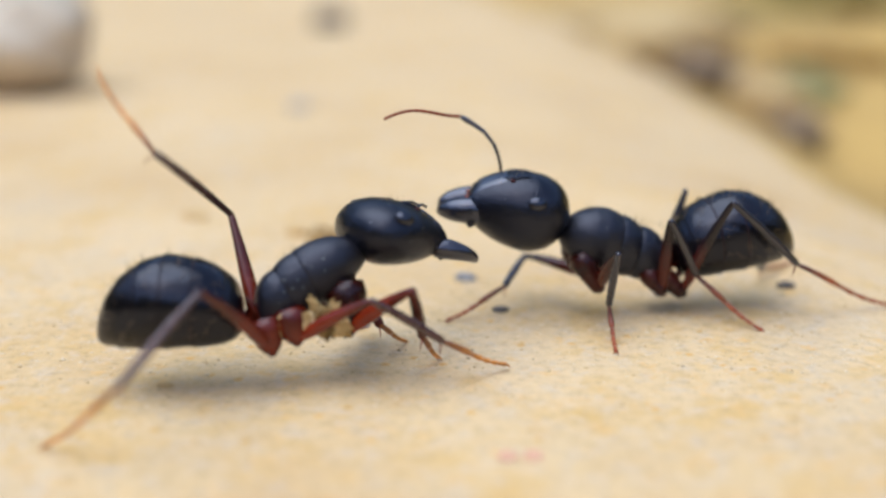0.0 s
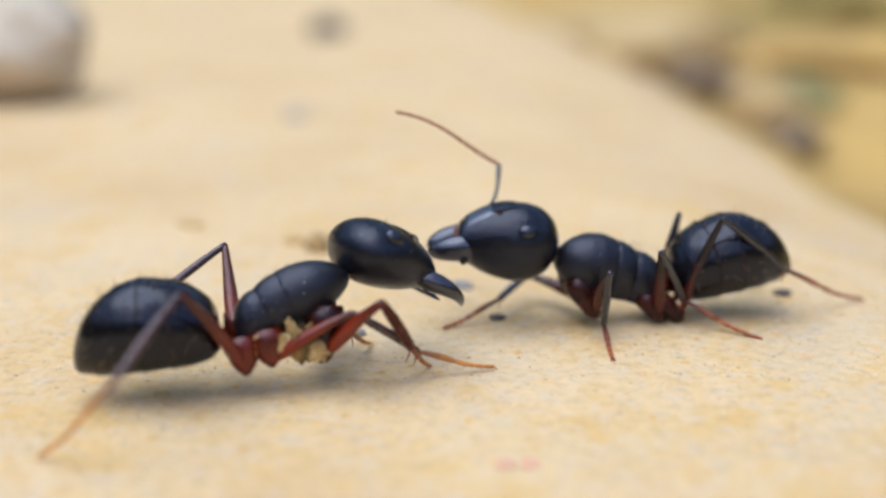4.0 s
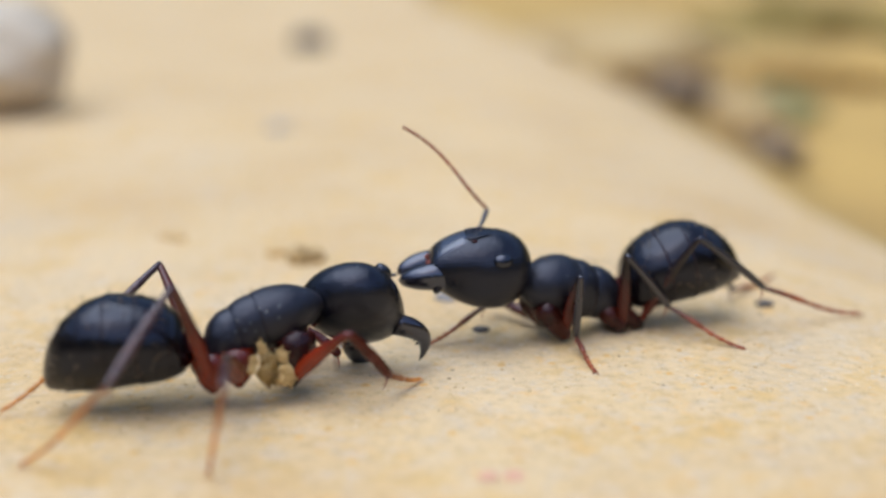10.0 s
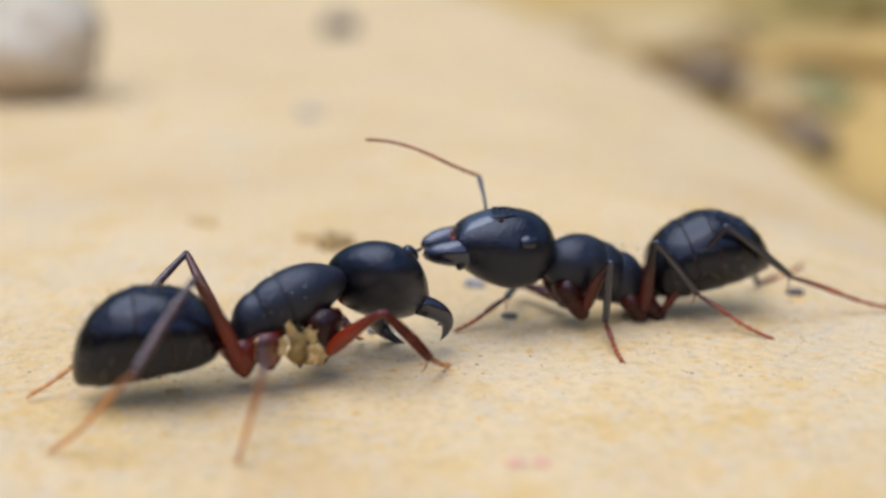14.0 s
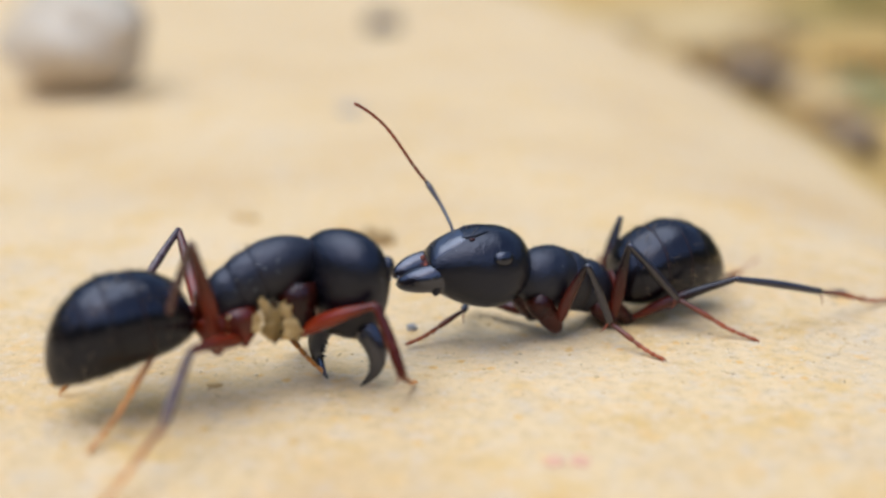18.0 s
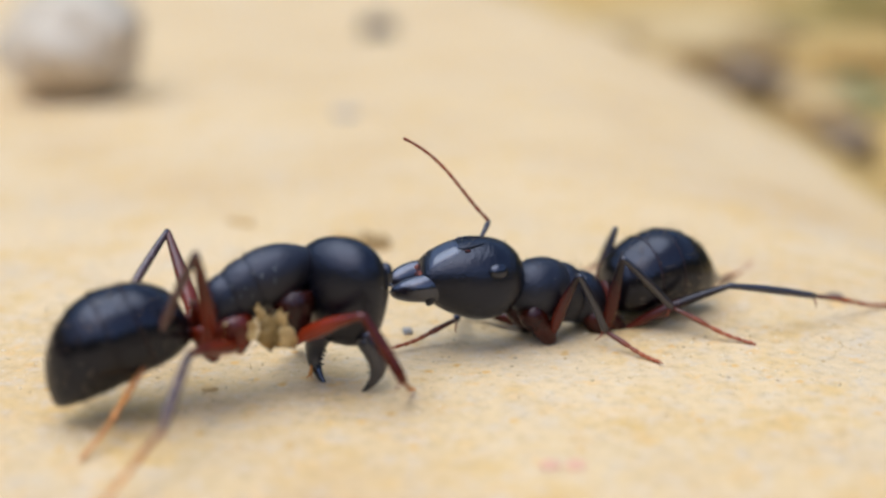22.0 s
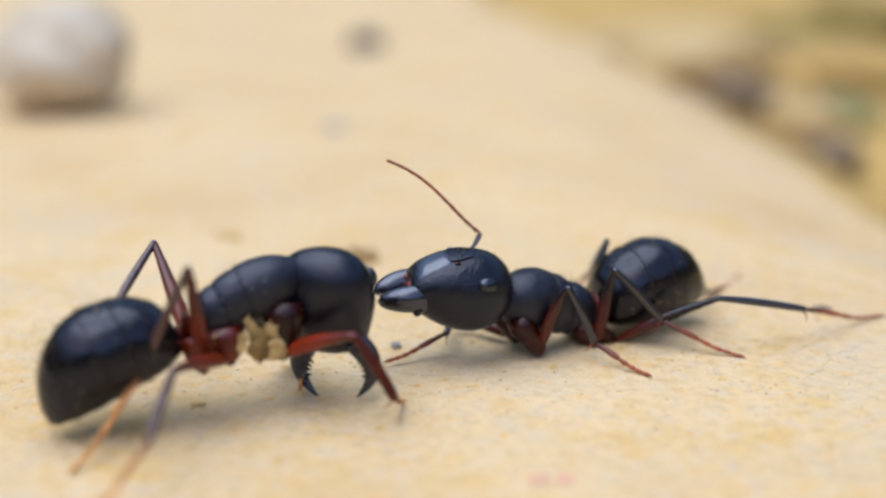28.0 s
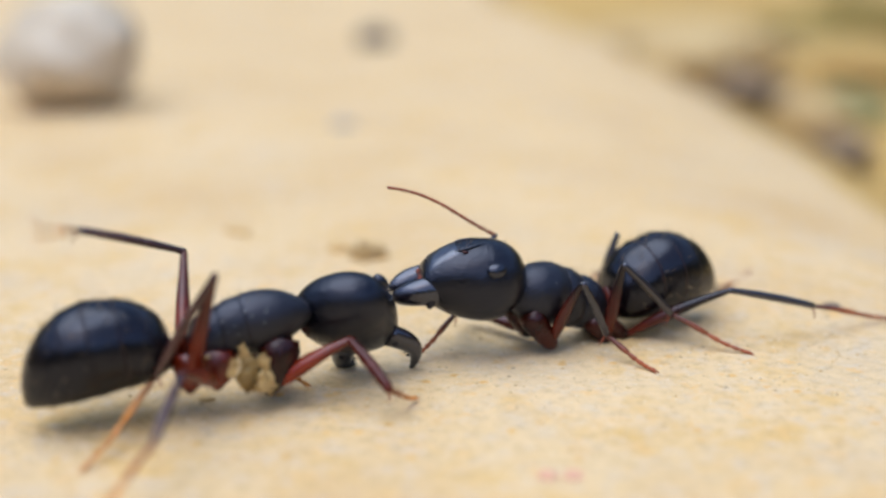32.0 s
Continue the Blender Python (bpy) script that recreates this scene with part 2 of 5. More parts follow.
def tube(points, radii, sides=12, flat=1.0, bm=None):
    """A tapered tube through points (mm)."""
    bm = bm or bmesh.new()
    pts = [Vector(p) for p in points]
    rings = []
    side = None
    for i, p in enumerate(pts):
        d = (pts[min(i + 1, len(pts) - 1)] - pts[max(i - 1, 0)]).normalized()
        ref = Vector((0, 1, 0)) if abs(d.y) < 0.9 else Vector((0, 0, 1))
        u = ref - d * ref.dot(d)
        if side is not None:
            u = side - d * side.dot(d)
        u.normalize()
        side = u
        v = d.cross(u)
        ring = [bm.verts.new((p + (u * math.cos(a) + v * math.sin(a) * flat) * radii[i]) * MM)
                for a in [2 * math.pi * k / sides for k in range(sides)]]
        rings.append(ring)
    fs = []
    for a, b in zip(rings, rings[1:]):
        for k in range(sides):
            fs.append(bm.faces.new((a[k], a[(k + 1) % sides], b[(k + 1) % sides], b[k])))
    fs.append(bm.faces.new(rings[0]))
    fs.append(bm.faces.new(list(reversed(rings[-1]))))
    bmesh.ops.recalc_face_normals(bm, faces=fs)
    return bm


def blob(center, radii, bm=None, rough=0.0, seed=0, level=3, freq=1.0):
    """A rounded lump (mm); rough moves its skin in and out."""
    bm = bm or bmesh.new()
    made = bmesh.ops.create_icosphere(bm, subdivisions=level, radius=1.0)["verts"]
    for v in made:
        d = v.co.normalized()
        k = 1 + rough * noise.noise(d * 1.6 * freq + Vector((seed * 3.7, seed * 1.3, 0))) + rough * 0.5 * noise.noise(d * 4 * freq + Vector((0, seed * 2.1, 5)))
        if rough > 0.35:
            k += rough * 0.35 * noise.noise(d * 9 * freq + Vector((seed, 3, 1)))
        v.co = Vector((d.x * radii[0], d.y * radii[1], d.z * radii[2])) * k * MM + Vector(center) * MM
    return bm


def frame_of(f, roll=0.0):
    """Axes of a body piece: x along f, z up, turned by roll (its right side goes up)."""
    f = Vector(f).normalized()
    y = Vector((0, 0, 1)).cross(f).normalized()
    z = f.cross(y)
    r = radians(roll)
    y2 = y * math.cos(r) - z * math.sin(r)
    z2 = f.cross(y2)
    return Matrix((f, y2, z2)).transposed()


def heading(az, pitch):
    a, p = radians(az), radians(pitch)
    return Vector((math.cos(p) * math.cos(a), math.cos(p) * math.sin(a), math.sin(p)))


# ---- the two ants: posture over time ----
# body rows: s, centre xyz, yaw, pitch, roll of the mesosoma, yaw, pitch, roll of the head, yaw, pitch of the gaster, stretch of the neck
# leg rows: s, knee xyz, ankle xyz, foot xyz
A_BODY = """
0 -4.36 -6.9 3.17 23.68 24.48 3.94 35.68 -10.57 3.02 183.69 1.19 -0.52 -0.1 -0.46
0.5 -4.55 -6.9 3.04 22.12 23.46 3.53 35.29 -14.16 3.24 185.13 -1.47 -0.53 -0.09 -0.43
1 -4.65 -6.9 2.73 20.56 20.45 3.12 34.91 -15.76 3.47 186.58 -2.63 -0.54 -0.09 -0.41
1.5 -4.7 -6.9 2.72 19 20.43 2.71 34.52 -16.6 3.7 188.02 -3.79 -0.55 -0.09 -0.38
2 -4.75 -6.9 2.72 17.43 20.41 2.3 34.14 -17.45 3.92 189.47 -4.95 -0.56 -0.08 -0.36
2.5 -4.79 -6.9 2.72 18.33 20.45 2.34 32.76 -18.89 4.86 189.43 -3.83 -0.52 -0.07 -0.28
4.5 -4.93 -6.9 2.73 21.93 20.61 2.5 27.24 -24.63 8.59 189.26 -1.19 -0.39 -0.02 -0
4.6 -5.11 -6.9 2.82 22.11 18.24 2.51 26.97 -27.01 18.58 189.25 -1.72 -0.38 -0.02 0.01
4.8 -5.23 -6.9 3.31 22.47 22.99 2.52 44.42 -49.79 18.55 189.23 -11.39 -0.27 -0.01 -0.36
5 -5.89 -6.9 4.14 22.83 32.25 2.54 61.87 -68.56 15.52 189.21 -20.73 -0.25 -0.31 -0.63
5.3 -5.74 -6.9 3.8 20.58 20 3.27 47.44 -53.28 19.29 184.71 -16.24 -0.18 -0.14 -0.54
5.5 -5.85 -6.9 3.33 19.08 19.33 3.75 43.15 -44.42 24.8 181.72 -7.02 -0.13 -0.02 -0.49
6 -5.53 -6.9 2.59 22.19 15.2 2.58 52.56 -39.24 27.02 183.77 -2.7 0.14 -0.35 -0.42
6.5 -5.37 -6.9 2.5 21.85 15 2.24 52.43 -39.46 27.51 184.01 -0.42 0.13 -0.35 -0.42
7 -5.28 -6.9 2.44 21.51 14.79 1.91 52.29 -39.69 28 184.25 0.95 0.12 -0.35 -0.42
7.5 -5.26 -6.9 2.39 21.17 14.58 1.58 52.16 -39.92 28.5 184.49 0.5 0.12 -0.35 -0.41
8 -5.24 -6.9 2.42 20.83 14.37 1.24 52.03 -40.14 28.99 184.72 -1.76 0.11 -0.36 -0.41
8.5 -5.2 -6.9 2.43 20.49 14.16 0.91 51.9 -40.37 29.48 184.96 -2.4 0.1 -0.36 -0.41
9 -5.2 -6.9 2.48 20.15 13.96 0.57 51.76 -40.59 29.97 185.2 -3.43 0.1 -0.36 -0.41
9.5 -5.21 -6.9 2.44 20.84 14.26 0.57 51.59 -40.42 29.83 185.48 -2.95 0.11 -0.36 -0.4
10 -5.22 -6.9 2.46 21.52 14.57 0.56 51.41 -40.25 29.69 185.76 -3.18 0.12 -0.36 -0.39
10.5 -5.25 -6.9 2.48 22.21 14.88 0.56 51.24 -40.08 29.55 186.04 -2.77 0.13 -0.36 -0.38
11 -5.27 -6.9 2.46 22.9 15.19 0.55 51.06 -39.91 29.41 186.32 -4.03 0.14 -0.36 -0.37
11.5 -5.28 -6.9 2.46 23.58 15.5 0.55 50.89 -39.74 29.26 186.6 -3.61 0.16 -0.36 -0.36
12 -5.29 -6.9 2.44 24.27 15.8 0.54 50.71 -39.57 29.12 186.88 -4.91 0.17 -0.36 -0.35
12.5 -5.32 -6.9 2.43 24.96 16.11 0.54 50.54 -39.4 28.98 187.16 -7 0.18 -0.35 -0.34
13 -5.49 -6.9 2.76 25.64 16.42 0.53 50.36 -39.23 28.84 187.44 -10.57 0.19 -0.35 -0.33
13.5 -5.37 -6.9 2.58 25.33 17.78 -0.8 51.38 -39.33 24.96 191.14 -8.04 0.17 -0.33 -0.42
14 -5.33 -6.9 2.58 25.02 19.15 -2.13 52.4 -39.42 21.09 194.84 -4.88 0.16 -0.31 -0.52
14.5 -4.91 -6.9 2.98 24.71 23.01 -3.46 57.59 -49.52 10.55 198.55 -8.3 -0.11 -0.41 -0.55
14.6 -4.83 -6.9 3.05 24.65 23.79 -3.72 58.62 -51.54 8.44 199.29 -9.09 -0.16 -0.43 -0.4
14.8 -6.4 -7.4 3.33 24.52 32.83 -4.26 54.03 -67.58 6.89 200.77 -6.67 -0.27 -0.47 -0.47
15 -7.03 -7.9 3.39 26.4 27.38 -4.79 46.44 -75.62 19.34 204.25 -6.65 -0.32 -0.86 -0.41
15.5 -7.09 -7.9 3.64 26.42 24.02 -4.75 45 -76.45 19.27 204.28 -5.72 -0.26 -0.86 -0.39
17.5 -7.26 -7.9 3.64 26.49 21.73 -4.61 39.25 -79.77 18.98 206.44 -9.37 -0.06 -0.86 -0.32
18 -7.22 -7.9 3.57 26.51 21.16 -4.57 37.81 -80.59 18.91 206.98 -11.8 -0.01 -0.86 -0.3
18.5 -7.23 -7.9 3.58 26.52 20.59 -4.53 36.37 -81.42 18.84 207.52 -13.74 0.04 -0.86 -0.29
19 -7.22 -7.9 3.58 26.54 20.02 -4.5 34.93 -82.25 18.77 208.06 -16.44 0.09 -0.86 -0.27
19.5 -7.24 -7.9 3.57 26.43 20.08 -4.53 35.82 -81.85 18.96 207.96 -18.38 0.08 -0.86 -0.27
20 -7.24 -7.9 3.57 26.32 20.14 -4.56 36.72 -81.44 19.14 207.85 -15.28 0.07 -0.86 -0.27
20.5 -7.23 -7.9 3.53 26.2 20.2 -4.59 37.62 -81.03 19.33 207.74 -14.92 0.06 -0.86 -0.28
21 -7.21 -7.9 3.47 26.09 20.27 -4.62 38.51 -80.62 19.52 207.63 -15.44 0.05 -0.86 -0.28
21.5 -7.2 -7.9 3.46 25.98 20.33 -4.65 39.41 -80.22 19.71 207.53 -15.81 0.04 -0.86 -0.28
22 -7.19 -7.9 3.46 25.87 20.39 -4.68 40.3 -79.81 19.89 207.42 -17.71 0.03 -0.86 -0.29
22.5 -7.19 -7.9 3.46 25.76 20.41 -4.71 41.2 -79.4 20.08 207.31 -17.25 0.02 -0.86 -0.29
23 -7.18 -7.9 3.48 25.64 20.43 -4.75 42.09 -78.99 20.27 207.2 -17.35 0.01 -0.86 -0.29
23.5 -7.17 -7.9 3.49 25.53 20.45 -4.78 42.99 -78.59 20.46 207.09 -17.42 -0 -0.86 -0.3
24 -7.14 -7.9 3.46 25.42 20.47 -4.81 43.88 -78.18 20.64 206.99 -18.34 -0.01 -0.86 -0.3
24.5 -7.15 -7.9 3.47 25.31 20.49 -4.84 44.78 -77.77 20.83 206.88 -18.43 -0.02 -0.86 -0.3
26.5 -7.19 -7.9 3.52 24.86 20.58 -4.96 48.36 -76.14 21.58 206.45 -20.19 -0.06 -0.86 -0.32
27 -7.16 -7.9 3.54 24.75 20.6 -5 49.25 -75.73 21.77 206.34 -20.05 -0.07 -0.86 -0.32
27.5 -7.14 -7.9 3.56 24.63 20.62 -5.03 50.15 -75.32 21.96 206.23 -20.23 -0.09 -0.86 -0.32
28 -7.12 -7.9 3.55 24.52 20.64 -5.06 51.04 -74.92 22.14 206.12 -21.42 -0.1 -0.86 -0.33
28.5 -7.14 -7.9 3.54 24.88 20.35 -4.36 51.91 -75.91 23.02 206.73 -19.99 -0.08 -0.87 -0.34
29 -7.14 -7.9 3.5 25.24 20.06 -3.67 52.78 -76.91 23.9 207.34 -20.58 -0.06 -0.88 -0.34
29.5 -7.14 -7.9 3.49 25.59 19.77 -2.97 53.64 -77.9 24.78 207.95 -20.52 -0.05 -0.89 -0.35
30 -7.15 -7.9 3.54 25.95 19.48 -2.28 54.51 -78.9 25.66 208.56 -18.2 -0.03 -0.9 -0.36
30.3 -7.06 -7.9 3.2 24.16 14.24 -1.86 66.03 -50.49 15.18 206.32 -21.43 0.04 -0.49 -0.31
30.5 -7.58 -7.9 3.45 24.31 14.82 -1.58 62.38 -45.89 18.03 205.17 -14.22 0.09 -0.35 -0.29
30.7 -7.54 -7.9 3.2 24.45 15.41 -1.3 58.73 -41.29 20.89 204.01 -15.02 0.14 -0.21 -0.28
31 -7.56 -7.9 2.91 24.66 13.85 -0.89 59.71 -42.12 21.41 203.31 -12.06 0.25 -0.22 -0.31
31.5 -7.61 -7.9 2.69 23.62 10.3 -0.8 60.09 -42.06 23.37 202.68 -7.71 0.29 -0.23 -0.34
32 -7.46 -7.9 2.5 22.59 9.44 -0.72 60.48 -42 25.33 202.04 -7.19 0.36 -0.23 -0.41"""
A_RH = """
0 -6.77 -10.6 3.92 -8.35 -13.48 2.4 -10.97 -12.4 0.1
2 -7.01 -10.5 3.76 -8.49 -13.55 2.43 -11.04 -12.41 0.1
4.6 -7.47 -10.11 4.15 -8.34 -13.28 2.86 -10.86 -12.52 0.14
5 -7.84 -10.54 4.73 -8.7 -13.36 2.67 -10.99 -12.11 0.1
5.5 -8.1 -10.08 5.13 -8.63 -12.96 3.07 -10.84 -12.37 0.13
6 -7.57 -9.49 4.57 -8.46 -12.51 2.65 -10.97 -12.04 0.1
9 -7.22 -9.57 4.43 -8.4 -12.49 2.53 -11.04 -12.05 0.1
13 -7.14 -9.9 4.56 -8.5 -12.69 2.61 -11.04 -12.11 0.1
14 -7.35 -9.7 4.26 -8.92 -12.33 2.19 -11.01 -12.37 0.1
14.6 -7.07 -10.14 4.17 -8.56 -12.97 2.3 -11 -12.42 0.1
14.8 -7.72 -10.15 4.76 -8.87 -9.92 1.52 -10.9 -12.36 0.12
15 -7.79 -10.37 5.05 -9.48 -9.8 1.79 -10.93 -12.59 0.1
15.5 -8.06 -10.43 5.35 -9.58 -9.75 1.84 -10.97 -12.33 0.11
17.5 -8.43 -10.55 5.37 -9.81 -10.19 1.89 -10.97 -12.74 0.09
19 -8.38 -10.49 5.39 -9.75 -10.2 1.94 -10.91 -13.03 0.1
22 -8.13 -10.63 5.19 -9.75 -10.17 1.92 -10.96 -13.03 0.1
23 -8.1 -10.68 5.19 -9.77 -10.14 1.91 -10.98 -12.97 0.1
28 -7.98 -10.73 5.22 -9.62 -10.12 1.93 -10.95 -12.87 0.1
30 -7.99 -10.56 5.12 -9.65 -10.24 1.77 -10.97 -12.84 0.1
30.3 -7.44 -10.83 4.87 -9.7 -10.48 1.52 -11.07 -12.42 0.09
30.7 -8.16 -10.23 5.17 -9.73 -10 1.78 -10.92 -13 0.11
31 -7.96 -10.18 5 -9.68 -10.03 1.7 -10.91 -12.97 0.1
32 -7.68 -9.99 4.68 -9.62 -10.01 1.51 -10.84 -13.06 0.1"""
A_LH = """
0 -6.8 -5.08 4.69 -8.72 -6.72 7.11 -10.85 -4.78 9.28
0.3 -6.61 -3.69 3.74 -7.95 -6.7 2.61 -10.2 -5.39 0.11
2 -7.02 -4.27 3.78 -8.86 -7.01 2.67 -10.78 -5.34 0.11
4.6 -7.21 -3.78 3.64 -9.35 -6.22 2.38 -12.12 -5.71 0.11
4.7 -7.84 -4.04 3.88 -10.07 -5.77 5.95 -12.74 -3.44 6.57
4.8 -7.89 -3.87 3.92 -10.47 -2.85 1.78 -13.57 -3.96 0.11
4.9 -8.03 -3.86 4.29 -10.44 -2.62 2.07 -13.5 -4 0.12
5 -8.27 -3.42 4.28 -10.57 -1.5 2.35 -13.84 -2.29 0.16
5.1 -8.63 -4.13 4.71 -11.08 -2.2 6.29 -14.38 -1.59 7.59
5.3 -9.55 -4.59 4.64 -13.05 -4.54 4.67 -16.13 -2.84 3.94
5.4 -8.73 -3.69 4.12 -11.5 -3.43 6.23 -14.3 -1.21 6.65
5.5 -9.6 -3.88 3.91 -10.71 -7.09 3.75 -12.9 -8.15 0.19
6 -8.63 -4.31 3.82 -9.78 -7.34 2.9 -12.8 -8.15 0.19
9 -8.69 -4.35 3.74 -9.57 -7.47 2.78 -12.74 -8.42 0.19
13 -8.74 -4.29 3.78 -9.9 -7.31 2.66 -12.9 -8.36 0.16
14.6 -8.8 -4.22 3.2 -9.51 -7.44 2.2 -12.83 -8.64 0.15
14.8 -9.46 -3.55 3.11 -10.21 -6.82 2.1 -13.03 -7.89 0.1
15 -10 -4.41 3.75 -10.64 -7.77 2.56 -13.38 -7.95 0.1
15.5 -10.05 -4.45 4.09 -10.76 -7.65 2.6 -12.87 -8.6 0.09
19 -10.33 -5.04 4.17 -10.98 -8.37 2.93 -13.29 -8.75 0.1
22 -10.3 -5.28 4.18 -10.93 -8.64 2.99 -13.25 -8.76 0.1
28 -10.3 -5.33 4.29 -10.99 -8.63 3 -13.37 -8.29 0.1
30 -10.31 -5.62 4.42 -11 -8.86 2.99 -13.38 -8.57 0.1
30.7 -9.91 -5.04 4.02 -10.6 -7.8 3.01 -12.98 -7.29 0.1
31.8 -9.27 -5.17 3.58 -10.66 -7.48 2.01 -13.05 -9.1 0.1
31.9 -9.88 -6.55 4.2 -11.6 -7.61 6.99 -12.64 -9.07 9.77
32 -9.71 -5.52 3.7 -11.89 -7.49 5.19 -12.62 -10.39 6.13"""
A_RM = """
0 -2.84 -8.84 3.38 -0.35 -8.06 1.67 2.04 -6.55 0.2
2 -2.96 -8.65 2.75 -0.52 -7.7 1.31 1.77 -6.08 0.16
4.6 -2.93 -7.51 2.49 -0.87 -6.43 0.91 1.74 -5.77 0.11
5 -3.36 -6.41 1.7 -0.85 -5.96 0.49 1.81 -5.56 0.1
5.5 -3.31 -6.95 1.71 -0.78 -6.14 0.6 1.85 -5.36 0.1
5.7 -5.4 -10.31 2.62 -5.12 -13.29 2.56 -5.74 -11.97 0.1
6 -5.7 -10.42 2.62 -5.29 -13.22 2.64 -5.75 -12.68 0.1
9 -5.63 -10.32 2.61 -5.25 -13.13 2.64 -5.8 -12.68 0.1
13 -5.48 -10.42 2.68 -5.21 -13.24 2.63 -5.82 -12.83 0.1
14.6 -5.35 -11 2.77 -4.72 -13.66 2.64 -5.72 -13.02 0.12
14.8 -6.5 -11.26 2.63 -5.3 -13.86 2.53 -5.7 -12.93 0.07
15 -6.41 -11.21 2.82 -5.51 -13.84 2.64 -5.68 -12.99 0.1
15.5 -6.34 -11.23 3.01 -5.58 -13.73 2.54 -5.73 -12.89 0.09
17.5 -8.38 -11.46 2.49 -8.49 -14.03 1.39 -9.68 -16.09 0.1
23 -8.25 -11.43 2.54 -8.41 -14 1.43 -9.68 -15.96 0.1
28 -8.37 -11.39 2.49 -8.47 -14.01 1.5 -9.59 -16.02 0.1
31 -8.47 -11.67 2.14 -8.56 -14.4 1.54 -9.47 -16.49 0.1
32 -8.38 -11.55 2.25 -8.51 -14.23 1.46 -9.66 -16.26 0.1"""
A_RF = """
0 -1.44 -8.48 3.42 -0.67 -7.24 1.44 -0.13 -5.67 0.1
2 -2.01 -8.29 3.12 -0.85 -7.2 1.3 -0.25 -5.6 0.1
4.6 -2.14 -8.02 2.85 -0.9 -7.07 1.19 -0.39 -5.49 0.06
5 -1.99 -8.48 3.18 -0.86 -7.4 1.31 -0.26 -5.79 0.1
5.5 -2.27 -7.17 2.61 -0.83 -7.07 1.01 0.49 -5.86 0.08
6 -2.42 -8.13 2.7 -1.05 -7.15 1.12 -0.19 -5.65 0.1
9 -2.2 -8.37 2.52 -1.05 -7.3 0.87 -0.1 -5.75 0.1
13 -2.23 -8.19 2.72 -1.08 -7.2 1.04 -0.13 -5.75 0.1
14.6 -1.35 -8.05 3.14 -0.5 -7.34 0.94 -0.09 -5.57 0.08
14.8 -2.37 -8.74 2.31 -0.88 -7.35 0.7 -0.05 -5.63 0.1
15 -3.45 -9.13 2.58 -1.8 -8.3 0.83 -1.27 -6.46 0.1
15.5 -3.41 -8.13 2.92 -2.53 -9.25 1.38 -2.29 -7.6 0.12
17.5 -3.52 -8.46 2.89 -2.71 -9.25 1.18 -2.44 -7.5 0.12
19 -3.52 -8.84 2.99 -2.6 -9.33 1.04 -2.22 -7.62 0.1
22 -3.65 -9.08 2.93 -2.55 -9.44 1.19 -2.28 -7.81 0.11
28 -3.52 -9.26 2.83 -2.4 -9.3 0.91 -2.23 -7.51 0.1
30 -3.58 -7.88 2.46 -2.7 -9.13 1.25 -2.25 -7.49 0.13
30.3 -3.78 -8.11 2.44 -2.79 -9.33 1.12 -2.31 -7.56 0.13
30.7 -3.92 -7.68 2.26 -2.84 -9.17 1.04 -2.19 -7.52 0.1
31 -3.97 -7.49 2.1 -2.85 -9.15 1.07 -2.16 -7.5 0.1
32 -4.12 -7.78 2.01 -2.8 -9.32 1.02 -2.09 -7.66 0.1"""
A_LF = """
0 -2.74 -3.36 1.12 -1.79 -5.43 0.9 -1.26 -3.9 0.02
4.5 -3.81 -3.18 1.13 -3.07 -5.17 1.11 -2.55 -3.49 0.11
5 -3.84 -3.23 1.74 -2.99 -5.09 1.41 -2.75 -3.45 0.15
5.5 -3.91 -3.59 1.51 -2.93 -5.37 1.39 -2.71 -3.65 0.17
6 -3.94 -3.29 0.89 -3.24 -5.22 1.16 -2.95 -3.39 0.16
9 -3.92 -3.24 0.89 -3.3 -5.11 1.25 -3.12 -3.2 0.2
14 -4.1 -3.21 0.88 -3.41 -5.16 1.16 -3.11 -3.38 0.14
15 -5.74 -4.15 0.81 -5.2 -5.52 0.44 -4.73 -6.71 0.19
19 -6.46 -4.32 0.39 -5.99 -5.76 0.29 -5.56 -7.01 0.18
22 -6.43 -4.25 0.38 -5.95 -5.69 0.29 -5.6 -6.96 0.18
28 -6.37 -4.27 0.4 -5.89 -5.68 0.39 -5.56 -6.94 0.19
30.5 -6.49 -4.14 0.75 -6.12 -5.58 0.42 -5.69 -6.82 0.18
32 -6.39 -4.17 0.28 -6.01 -5.67 0.27 -5.57 -6.94 0.17"""
